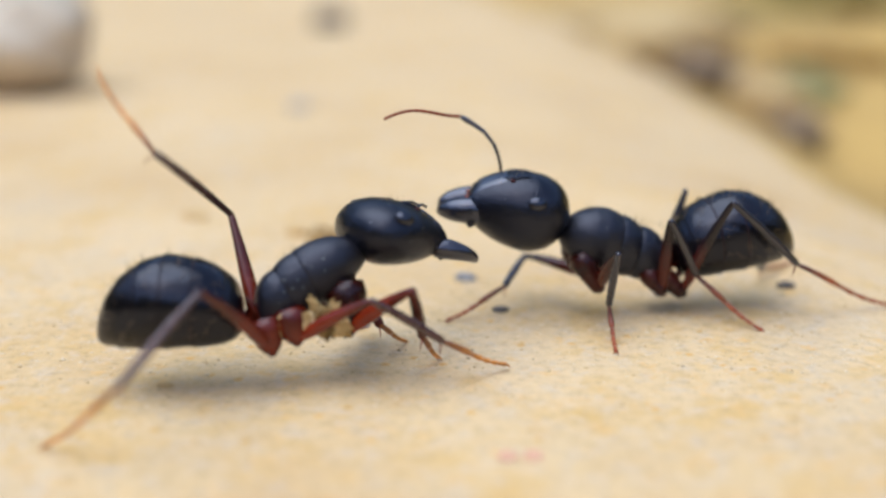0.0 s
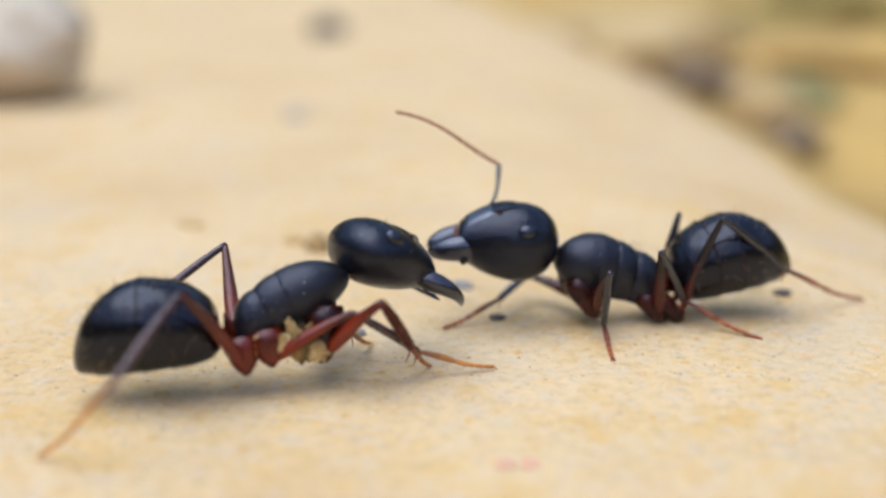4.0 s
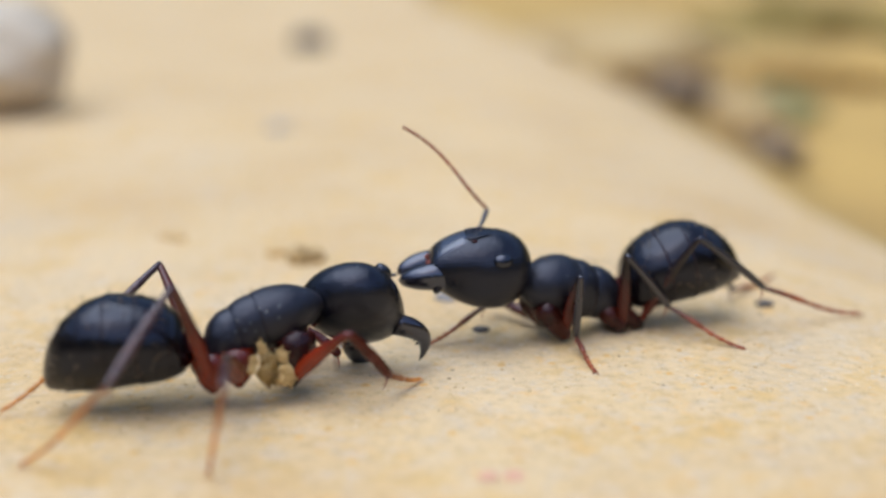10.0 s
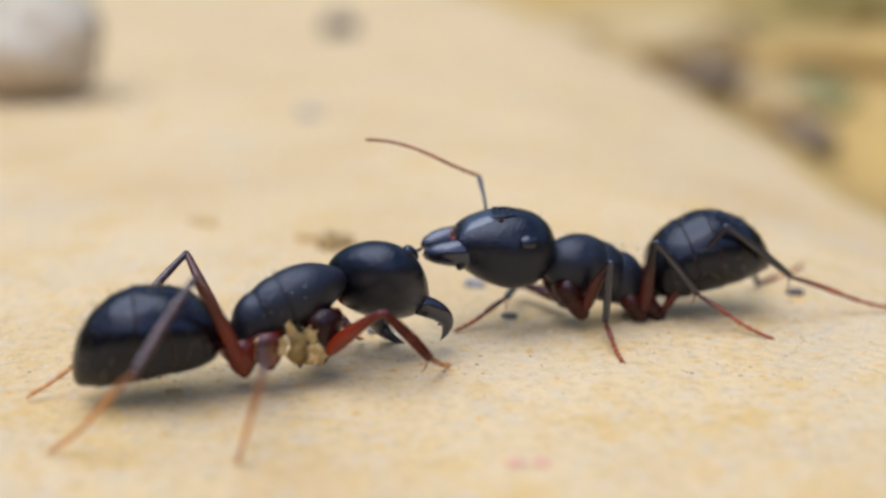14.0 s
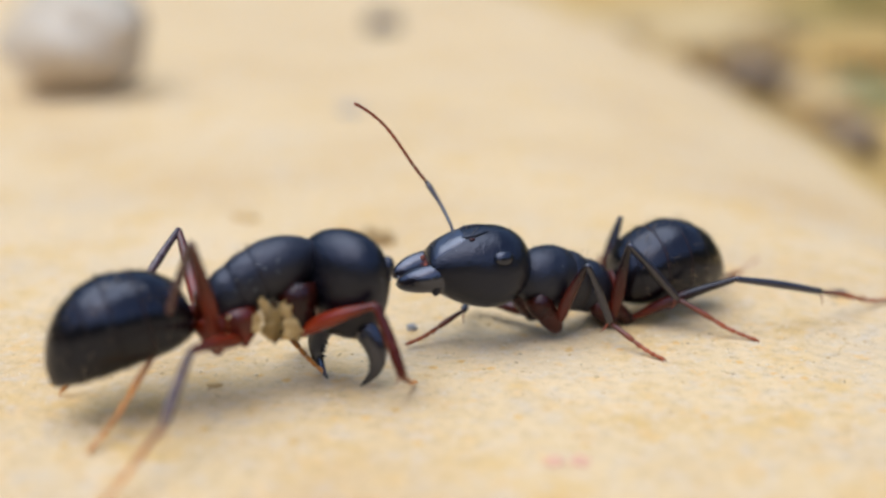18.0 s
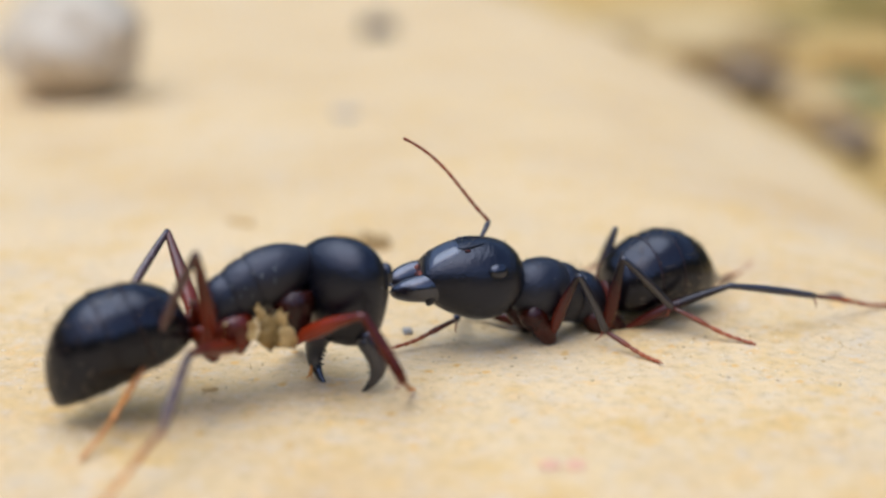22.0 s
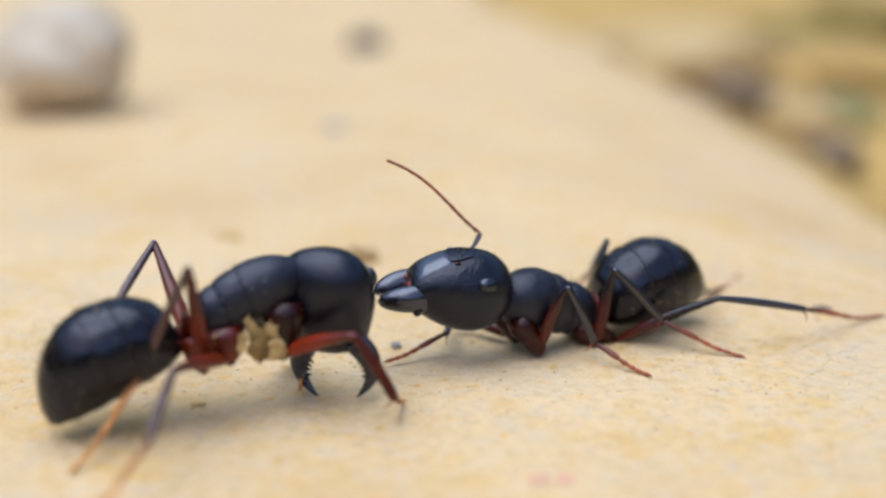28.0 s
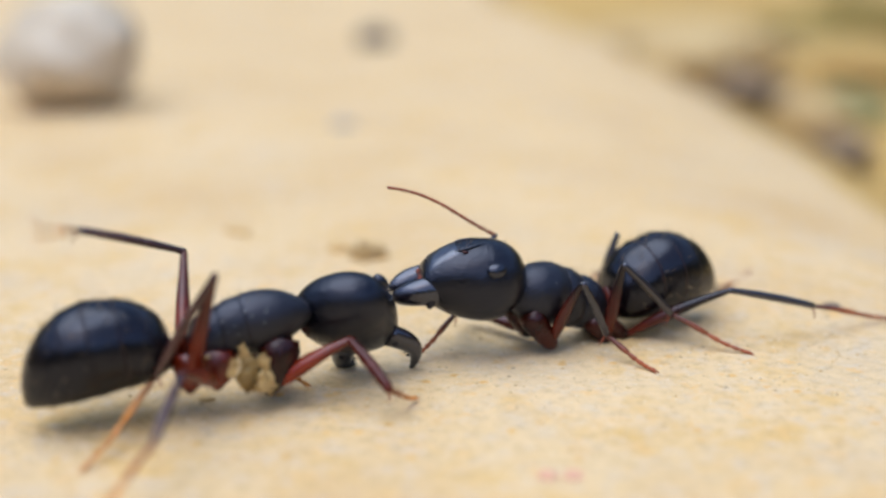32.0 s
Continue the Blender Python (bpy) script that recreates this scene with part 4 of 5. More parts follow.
def build_leg(ant, key, light):
    bones = BONES_LEFT if light else BONES_RIGHT
    lf, lt, ls = bones.get(key) or bones[key[1]]
    s = 1 if key[0] == "L" else -1
    low = light and key[1] == "F"
    h = (HIP_LOW if low else HIP[key[1]] if light else HIP_RIGHT.get(key, HIP_RIGHT[key[1]])).copy()
    h.y *= s
    top = {"F": Vector((1.5, .42 * s, -.55)), "M": Vector((-1.15, .42 * s, -.62)), "H": Vector((-1.78, .36 * s, -.62))}[key[1]] if not light else Vector((1.1, 0.4 * s, -0.6)) if low else h + (Vector((1.05, -0.25 * s, 0.95)) if key[1] == "F" else Vector((0.25, -0.35 * s, 0.9)))
    thick = {"F": 1.35, "M": 1.2, "H": 1.1}[key[1]] if light else {"F": 1.1, "M": 1.05, "H": 1.1}[key[1]]
    stout = {"F": 0.86, "M": 0.72, "H": 0.72}[key[1]] if not light else 1.0
    part("coxa", tube([top, top.lerp(h, 0.25), top.lerp(h, 0.5), top.lerp(h, 0.8), h, h + (h - top) * 0.1],
                      [0.42 * thick * stout, 0.50 * thick * stout, 0.44 * thick * stout, 0.36 * thick * stout, 0.27, 0.15], 18), RED if light and key[1] != "F" else COXA_DARK, ant, "reddish brown coxa" if light and key[1] != "F" else "dark red brown coxa")
    part("trochanter", blob(h, (0.19, 0.18, 0.19)), RED if light else DARKRED, ant)
    u = [0, 0.04, 0.1, 0.22, 0.38, 0.55, 0.72, 0.86, 0.95, 1.0, 1.02]
    r = [0.12, 0.15, 0.17, 0.25, 0.28, 0.25, 0.20, 0.16, 0.14, 0.12, 0.06]
    femur = part("femur", tube([(lf * a, 0, 0.10 * math.sin(a * math.pi)) for a in u], [x * 0.82 * thick for x in r], 14, 0.85), (FEMUR_RED if key[1] == "F" else FEMUR) if light else FEMUR_DARK, ant, "red brown femur, darker towards the knee")
    u = [-0.02, 0.0, 0.05, 0.15, 0.35, 0.6, 0.85, 0.97, 1.01]
    r = [0.06, 0.11, 0.11, 0.12, 0.14, 0.145, 0.13, 0.12, 0.06]
    tibia = part("tibia", tube([(lt * a, 0, 0.04 * math.sin(a * math.pi)) for a in u], [x * (1.28 if key[1] == "F" and light else 1.0) for x in r], 12), (DARKRED if key[1] == "F" else SHIN_PALE) if light else SHIN, ant, "brown tibia" if light else "dark tibia")
    spur = part("spur", tube([(lt * 0.98, 0, -0.08), (lt * 1.02, 0, -0.25), (lt * 1.04, 0, -0.48)], [0.035, 0.025, 0.006], 6), BROWN, tibia)
    cuts = [0.0, 0.46, 0.62, 0.75, 0.86, 1.0]
    lift = lambda a: 0.05 * ls * (math.sin(math.pi * a) * 0.55 - 0.25 * math.sin(2 * math.pi * a))
    mat = TARSUS_AMBER if light else TARSUS_BROWN
    tarsus = None
    for a, b in zip(cuts, cuts[1:]):
        ps = [(ls * (a + (b - a) * k / 4), 0, -lift(a + (b - a) * k / 4)) for k in range(5)]
        r0 = 0.098 - 0.034 * a
        bm = tube(ps, [r0 * 0.7, r0 * 0.88, r0 * 0.95, r0 * 1.1, r0 * 0.8], 8)
        if tarsus is None:
            tarsus = part("tarsus", bm, mat, ant, "amber tarsus" if light else "brown tarsus")
        else:
            part("tarsal_segment", bm, mat, tarsus)
    for q in (-1, 1):
        part("claw", tube([(ls * 0.99, 0, 0), (ls * 1.02, 0.06 * q, 0.0), (ls * 1.05, 0.10 * q, -0.06)], [0.03, 0.025, 0.006], 6), mat, tarsus)
    return femur, tibia, tarsus


# body outlines: x along the body, half width, top and bottom, in millimetres
HEAD = ((-.03, .24, .36, .08), (.06, .60, .68, -.22), (.24, .97, 1.00, -.54), (.55, 1.28, 1.27, -.84), (.95, 1.46, 1.43, -1.04),
        (1.4, 1.53, 1.48, -1.12), (1.9, 1.49, 1.42, -1.10), (2.4, 1.37, 1.29, -1.02), (2.85, 1.21, 1.08, -.88), (3.2, 1.07, .84, -.73),
        (3.45, .94, .64, -.58), (3.6, .78, .44, -.42), (3.66, .48, .18, -.2))
GASTER = ((0, .22, .20, -.12), (.06, .66, .76, -.44), (.30, 1.08, 1.26, -.70), (.9, 1.40, 1.72, -.86), (1.7, 1.50, 1.97, -.90), (2.5, 1.50, 2.05, -.95),
          (3.2, 1.36, 1.84, -.97), (3.8, 1.10, 1.44, -.96), (4.25, .80, .94, -.93), (4.53, .50, .40, -.88), (4.68, .20, -.12, -.76))
PLATES = {
    True: (("pronotum", "dull black pronotum", ((2.5, .30, .16, -.36), (2.3, .46, .38, -.56), (1.95, .70, .66, -.76), (1.45, .94, .92, -.92), (.9, 1.04, 1.05, -1.05), (.4, 1.02, 1.08, -1.08), (.12, .96, 1.04, -1.02), (.03, .8, .9, -.9))),
           ("mesonotum", "", ((.3, .84, .94, -1.0), (.08, .93, 1.05, -1.08), (-.35, .92, 1.02, -1.14), (-.70, .85, .90, -1.14), (-.84, .78, .80, -1.08), (-.9, .6, .66, -.9))),
           ("propodeum", "", ((-.6, .70, .76, -1.0), (-.82, .82, .86, -1.12), (-1.2, .82, .80, -1.16), (-1.6, .72, .54, -1.12), (-1.9, .55, .10, -1.0), (-2.1, .36, -.28, -.8), (-2.2, .18, -.4, -.6)))),
    False: (("pronotum", "dull black pronotum", ((2.3, .34, .26, -.30), (2.1, .58, .58, -.56), (1.75, .84, .90, -.82), (1.3, 1.02, 1.14, -.98), (.8, 1.08, 1.24, -1.06), (.42, 1.02, 1.20, -1.06), (.18, .95, 1.12, -1.0), (.08, .8, .95, -.9))),
            ("mesonotum", "", ((.3, .80, .96, -1.0), (.12, .93, 1.12, -1.08), (-.25, .93, 1.08, -1.12), (-.58, .86, .94, -1.12), (-.74, .76, .82, -1.08), (-.8, .6, .66, -.9))),
            ("propodeum", "", ((-.5, .66, .74, -1.0), (-.74, .82, .88, -1.10), (-1.15, .84, .86, -1.14), (-1.6, .76, .62, -1.12), (-1.95, .58, .18, -1.0), (-2.2, .36, -.25, -.8), (-2.3, .18, -.4, -.6)))),
}
# size of head (along, across, deep), of gaster and of mesosoma; place of the neck joint in the head
SIZE = {True: ((.94, 1.06, .82), 0.945, 0.87), False: ((.99, .89, 1.08), 0.97, 0.95)}
JOINT = {True: (0.495, -0.527), False: (0.235, -0.105)}


def dense(stations, sub=6):
    """More stations, on a smooth curve through those given."""
    st = np.array(stations, float)
    rows = []
    for v in np.linspace(0, len(st) - 1, (len(st) - 1) * sub + 1):
        i = min(int(v), len(st) - 2)
        f = v - i
        p0, p1, p2, p3 = st[max(i - 1, 0)], st[i], st[i + 1], st[min(i + 2, len(st) - 1)]
        rows.append(tuple(0.5 * (2 * p1 + (p2 - p0) * f + (2 * p0 - 5 * p1 + 4 * p2 - p3) * f * f + (3 * p1 - p0 - 3 * p2 + p3) * f ** 3)))
    return rows


def skin(stations, x, turn, power=2.1):
    """The point on a body outline at x, turned from its left side over its top."""
    st = np.array(stations, float)
    o = np.argsort(st[:, 0])
    w, zt, zb = [float(np.interp(x, st[o, 0], st[o, k])) for k in (1, 2, 3)]
    c, q = math.cos(turn), math.sin(turn)
    c = math.copysign(abs(c) ** (2 / power), c)
    q = math.copysign(abs(q) ** (2 / power), q)
    return Vector((x, w * c, (zt + zb) / 2 + (zt - zb) / 2 * q))


def shield(stations, x0, x1, wide0, wide1, lift, power=2.1, n=14, mid=math.pi / 2):
    """A plate that lies on a body outline between x0 and x1, raised by lift, its rim sunk into the body."""
    bm = bmesh.new()
    grid = []
    for i in range(n + 1):
        f = i / n
        row = []
        for j in range(n + 1):
            g = j / n * 2 - 1
            half = wide0 + (wide1 - wide0) * f
            a = mid + half * g
            p = skin(stations, x0 + (x1 - x0) * f - 0.10 * g * g * (1 if f < 0.5 else -0.3), a, power)
            rim = min(1.0, 4 * min(f, 1 - f), 4 * min(1 - abs(g), 1))
            rim = rim * rim * (3 - 2 * rim)
            nrm = Vector((0.25 if f > 0.5 else 0, math.cos(a), math.sin(a))).normalized()
            row.append(bm.verts.new((p + nrm * (lift * rim - 0.03 * (1 - rim) ** 3)) * MM))
        grid.append(row)
    for ra, rb in zip(grid, grid[1:]):
        for j in range(n):
            bm.faces.new((ra[j], ra[j + 1], rb[j + 1], rb[j]))
    bmesh.ops.recalc_face_normals(bm, faces=bm.faces)
    return bm


def blade(points, across, deep, teeth, side):
    """A curved jaw: broad across at its root, pointed, with teeth on its inner edge."""
    bm = bmesh.new()
    pts = [Vector(p) for p in points]
    rings, inner = [], []
    for i, p in enumerate(pts):
        d = (pts[min(i + 1, len(pts) - 1)] - pts[max(i - 1, 0)]).normalized()
        u = Vector((0, -side, 0))
        u = (u - d * u.dot(d)).normalized()
        v = d.cross(u)
        inner.append((p + u * across[i] * 0.92, u, d))
        rings.append([bm.verts.new((p + u * math.cos(a) * across[i] + v * math.sin(a) * deep[i]) * MM) for a in [2 * math.pi * k / 18 for k in range(18)]])
    for a, b in zip(rings, rings[1:]):
        for k in range(18):
            bm.faces.new((a[k], a[(k + 1) % 18], b[(k + 1) % 18], b[k]))
    bm.faces.new(rings[0])
    bm.faces.new(list(reversed(rings[-1])))
    for k in teeth:
        p, u, d = inner[k]
        tube([p - u * 0.06, p + u * 0.06 + d * 0.04, p + u * 0.15 + d * 0.08], [0.075, 0.05, 0.012], 7, 0.8, bm=bm)
    bmesh.ops.recalc_face_normals(bm, faces=bm.faces)
    return bm


def sized(stations, k, move=(0, 0)):
    return [(x * k[0] + move[0], w * k[1], a * k[2] + move[1], b * k[2] + move[1]) for x, w, a, b in stations]


def build_ant(name, label, light, seed):
    rnd = random.Random(seed)
    ant = tagged(new(name), label, "ant", "fighting ants")
    P = {}
    (hx, hy, hz), gs, ms = SIZE[light]
    # mesosoma in three plates, and the petiole
    for plate, tag, shape in PLATES[light]:
        part(plate, loft(sized(shape, (ms, ms, ms)), 40, 2.05, 4), DULL, ant, tag)
    part("petiole", loft(sized(((-1.80, .2, -.35, -.7), (-1.92, .34, .20, -.72), (-2.03, .44, .55, -.7), (-2.14, .40, .42, -.66), (-2.3, .26, .0, -.5), (-2.5, .2, -.1, -.4)), (ms, ms, ms)), 28, 2.0, 3), DARKRED, ant, "dark red petiole")
    for s in (-1, 1):
        part("metapleuron", blob((-1.55 * ms, .66 * s * ms, -.80 * ms), (.42, .20, .30)), DARKRED, ant, "dark red brown side plate")
    bm = bmesh.new()
    setae(bm, [((rnd.uniform(-1.5, 0.9 if light else 1.5), y, 1.0 - abs(y) * 0.35), (0, y, 1)) for y in [rnd.uniform(-0.5, 0.5) for _ in range(16 if light else 30)]], 0.16 if light else 0.28, rnd)
    part("hairs", bm, HAIR, ant)
    # head: domed behind, tapering to the clypeus; the neck joins below its rear
    jx, jz = JOINT[light]
    H = dense(sized(HEAD, (hx, hy, hz), (-jx, -jz)))
    hd = lambda x, y, z: (x * hx - jx, y * hy, z * hz - jz)
    head = part("head", loft(H, 56, 2.1, 1), BLACK, ant, "large dull black head")
    for s in (-1, 1):
        left = math.pi / 2 - s * math.pi / 2
        turn = lambda deg: left + s * radians(deg)
        spot = skin(H, hd(1.32, 0, 0)[0], turn(33))
        eye = blob((0, 0, 0), (.34, .25, .19))
        m = Matrix.Translation(spot * MM) @ Matrix.Rotation(radians(-57 * s), 4, "X") @ Matrix.Rotation(radians(12 * s), 4, "Z")
        bmesh.ops.transform(eye, matrix=m, verts=eye.verts)
        part("eye", eye, EYEMAT, head, "small glossy eye")
        pts, wide, deep = [], [], []
        for k in range(17):
            a = k / 16
            if light:
                # open jaws: they spread, then hook inwards
                pts.append(hd(3.15 + 1.95 * a, (.74 + .62 * math.sin(a * 2.2) - .62 * a ** 2.6) * s, -.26 - .60 * a * a))
                wide.append(.42 * (1 - a) ** .75 * (1 + .16 * math.sin(a * 3.1)) + .012)
                deep.append(.38 * (1 - a) ** .70 * (.82 + .18 * min(1, a * 5)) + .012)
            else:
                pts.append(hd(2.95 + 1.62 * a, (.56 + .20 * math.sin(a * 2.4) - .36 * a ** 1.8) * s, -.10 - .34 * a * a - .16 * a))
                wide.append(.40 * (1 - a ** 4.2) ** .6 + .03)
                deep.append((.50 - .14 * a) * (1 - a ** 4) ** .6 + .03)
        part("mandible", blade(pts, wide, deep, range(5, 13, 2) if light else range(9, 16, 2), s), TEETH, head, "curved toothed mandible")
        part("mandible_joint", blob(hd(3.30, .92 * s, -.42), (.17, .17, .26)), BLACK, head)
        ridge = [skin(H, hd(x, 0, 0)[0], math.pi / 2 - s * a) + Vector((0, 0, .015)) for x, a in ((1.75, .20), (2.0, .28), (2.25, .33), (2.5, .34), (2.7, .30))]
        part("frontal_ridge", tube(ridge, [0.012, 0.04, 0.05, 0.045, 0.012], 8), BLACK, head, "raised black frontal ridge")
        pit = skin(H, hd(2.33, 0, 0)[0], math.pi / 2 - s * .44)
        part("antennal_socket", blob(pit, (.12, .08, .05)), DARKRED, head, "dark red antennal socket")
        part("mouth_bristles", blob(hd(3.58, .34 * s, .12), (.13, .11, .09), rough=0.8, seed=seed, freq=2.5), BROWN, head, "rusty mouth bristles")
        bm = bmesh.new()
        for k in range(9):
            p = Vector(hd(3.45 + .05 * math.sin(k), (.12 + .09 * k) * s, .28 - .022 * k))
            tube([p, p + Vector((.14, .02 * s, -.02)), p + Vector((.30 + .06 * math.sin(k * 2.1), .02 * s, -.12))], [.014, .011, .003], 5, bm=bm)
        part("fringe", bm, BROWN, head, "rusty hair fringe over the jaws")
    part("clypeus", shield(H, hd(2.5, 0, 0)[0], hd(3.56, 0, 0)[0], .42, .92, 0.045), FACE, head, "satin black clypeus")
    part("labrum", blob(hd(3.50, 0, -.10), (.22, .50, .26)), DARKRED, head, "brown mouth edge")
    bm = bmesh.new()
    setae(bm, [(skin(H, hd(rnd.uniform(.4, 3.0), 0, 0)[0], rnd.uniform(1.2, 1.94)), (-.2, 0, 1)) for _ in range(9)], 0.2, rnd)
    part("hairs", bm, HAIR, head)
    P["head"] = head
    # gaster
    prof = dense(sized(GASTER, (gs, gs, gs)))
    gaster = part("gaster", loft(prof, 48, 2.05, 1), GLOSSY, ant, "glossy black gaster")
    pr = np.array(prof)
    for a, b in ((0.50, 1.55), (1.50, 2.50), (2.45, 3.3), (3.25, 3.95)):
        a, b = a * gs, b * gs
        st = []
        for q in np.linspace(a, b, 8):
            w, zt, zb = [np.interp(q, pr[:, 0], pr[:, k]) for k in (1, 2, 3)]
            g = 0.004 + 0.030 * ((q - a) / (b - a)) ** 1.5
            st.append((q, w + g, zt + g, zb - g))
        st.append((b + 0.012, st[-1][1] - 0.035, st[-1][2] - 0.035, st[-1][3] + 0.035))
        tergite = part("tergite", loft(st, 48, 2.05, 2), GLOSSY, gaster)
        w, zt, zb = st[-2][1:]
        part("margin", loft([(b - 0.07, w - .02, zt - .02, zb + .02), (b - 0.065, w + .004, zt + .004, zb - .004), (b + 0.008, w + .002, zt + .002, zb - .002), (b + 0.014, w - .03, zt - .03, zb + .03)], 48, 2.05, 1), MARGIN, tergite, "thin rusty margin")
    bm = bmesh.new()
    spots = []
    for _ in range(150):
        q = rnd.uniform(0.5, 4.45) * gs
        a = rnd.uniform(-0.5, 3.64)
        p = skin(prof, q, a, 2.05)
        spots.append((p, (0.5, math.cos(a), math.sin(a))))
    setae(bm, spots, 0.33, rnd)
    part("hairs", bm, HAIR, gaster)
    P["gaster"] = gaster
    return ant, P


def ant_pose(rows, t, who):
    x, y, z, az, p, r, haz, hp, hr, gaz, gp, ox, oy, oz = at(rows, t)
    m = frame_of(heading(az, p), r).to_4x4()
    m.translation = Vector((x, y, z)) * MM
    hm = frame_of(heading(haz, hp), hr).to_4x4()
    hm.translation = m @ (NECK[who] * MM) + Vector((ox, oy, oz)) * MM
    gm = frame_of(heading(gaz, gp), 0).to_4x4()
    gm.translation = m @ (WAIST[who] * MM)
    return m, hm, gm


def hinge(start, end, hint, l1, l2):
    """The joint between two rods of fixed lengths, on the side of hint."""
    d = end - start
    reach = min(max(d.length, abs(l1 - l2) + 0.2), (l1 + l2) * 0.998)
    n = d.normalized()
    along = (reach ** 2 + l1 ** 2 - l2 ** 2) / (2 * reach)
    side = (hint - start) - n * (hint - start).dot(n)
    side.normalize()
    return start + n * along + side * math.sqrt(max(l1 ** 2 - along ** 2, 0))


def bend(hip, knee, ankle, foot, lens):
    """Joints of a leg of fixed lengths (mm) that reaches for the foot."""
    lf, lt, ls = lens
    k = hip + (knee - hip).normalized() * lf
    if (foot - k).length > (lt + ls) * 0.99:
        a = foot + (ankle - foot).normalized() * ls
        k = hinge(hip, a, knee, lf, lt)
        return k, k + (a - k).normalized() * lt
    return k, hinge(k, foot, ankle, lt, ls)


def bone(start, end, prev):
    x = (end - start).normalized()
    y = Vector((0, 0, 1)).cross(x)
    if prev is not None:
        carry = (prev - x * prev.dot(x)).normalized()
        y = (carry + y * 0.5) if y.length > 0.3 and y.dot(carry) > 0 else carry
    y.normalize()
    m = Matrix((x, y, x.cross(y))).transposed().to_4x4()
    m.translation = start * MM
    return m, y


def key_times(*tables):
    ts = {round(i * 0.5, 2) for i in range(65)}
    for rows in tables:
        ts |= {round(float(t), 2) for t in rows[:, 0]}
    for a, b in ((4.4, 6.0), (14.4, 15.6), (30.0, 31.0), (31.6, 32.0)):
        ts |= {round(a + 0.1 * k, 2) for k in range(int(round((b - a) / 0.1)) + 1)}
    return sorted(ts)


def move_ant(ant, P, body, legs, bones, who):
    times = key_times(body, *[l[0] for l in legs.values()])
    main, head, gaster = [], [], []
    for t in times:
        m, hm, gm = ant_pose(body, t, who)
        main.append((t, m))
        head.append((t, m.inverted() @ hm))
        gaster.append((t, m.inverted() @ gm))
    walk(ant, main)
    walk(P["head"], head)
    walk(P["gaster"], gaster)
    for key, (rows, obs) in legs.items():
        lens = bones.get(key) or bones[key[1]]
        hip = (HIP_RIGHT.get(key, HIP_RIGHT[key[1]]) if who == "right" else HIP_LOW if key[1] == "F" else HIP[key[1]]).copy()
        hip.y *= 1 if key[0] == "L" else -1
        tracks = [[], [], []]
        prev = [None, None, None]
        for t in times:
            m = ant_pose(body, t, who)[0]
            v = at(rows, t)
            h = (m @ (hip * MM)) / MM
            foot = Vector(v[6:9])
            k, a = bend(h, Vector(v[0:3]), Vector(v[3:6]), foot, lens)
            for i, (s, e) in enumerate(((h, k), (k, a), (a, foot))):
                b, prev[i] = bone(s, e, prev[i])
                tracks[i].append((t, m.inverted() @ b))
        for ob, tr in zip(obs, tracks):
            walk(ob, tr)


# ---- ground ----
def slab_height(x, y):
    """Top of the stone, in mm: a rough flat top whose far right rim rounds off and drops."""
    edge = 17.5 + 3.0 * noise.noise(Vector((0, y * 0.03, 3))) + max(0.0, (14 - y)) * 0.55 + 0.08 * max(0.0, 45 - max(y, 14)) + 0.0006 * max(0.0, y - 40) ** 2 * -1
    d = x - edge
    z = 0.35 * noise.noise(Vector((x * 0.05, y * 0.05, 0))) + 0.10 * noise.noise(Vector((x * 0.25, y * 0.25, 7))) + 0.035 * noise.noise(Vector((x * 1.3, y * 1.3, 4)))
    near = math.hypot(x + 1, y + 5)
    z *= min(1.0, 0.25 + near / 60)
    if d > -14:
        k = (d + 14) / 14
        z -= 1.7 * k * k
    return max(z, -13.0 + 2.0 * noise.noise(Vector((x * 0.02, y * 0.02, 9))))


def build_ground():
    bm = bmesh.new()

    def axis(lo, hi, fine_lo, fine_hi, fine, grow):
        v = list(np.arange(fine_lo, fine_hi + fine, fine))
        s = fine
        while v[-1] < hi:
            s *= grow
            v.append(v[-1] + s)
        s = fine
        while v[0] > lo:
            s *= grow
            v.insert(0, v[0] - s)
        return v
    xs = axis(-4e5, 4e5, -24, 30, 0.35, 1.07)
    ys = axis(-4e5, 4e5, -20, 20, 0.35, 1.06)
    grid = []
    for y in ys:
        row = []
        for x in xs:
            far = abs(x) > 400 or abs(y) > 400
            row.append(bm.verts.new((x * MM, y * MM, (-13 if far and x > 0 else 0 if far else slab_height(x, y)) * MM)))
        grid.append(row)
    for a, b in zip(grid, grid[1:]):
        for i in range(len(xs) - 1):
            bm.faces.new((a[i], a[i + 1], b[i + 1], b[i]))
    me = bpy.data.meshes.new("ground")
    bm.to_mesh(me)
    bm.free()
    for p in me.polygons:
        p.use_smooth = True
        c = me.vertices[p.vertices[0]].co
        p.material_index = 1 if c.z < -0.004 and c.x > 0 else 0
    me.materials.append(STONE)
    me.materials.append(SOIL)
    return tagged(new("ground", me), "pale tan sandstone slab with ochre soil beyond its rim", "ground", kind="structure")


ground = build_ground()


# dark colour of the unseen ring added to keep low sky out of reflections
SKY_BLOCK = material("low_sky_block", plain_rock((0.030, 0.036, 0.016), (0.085, 0.080, 0.040), 6, 0.9, 0.02))


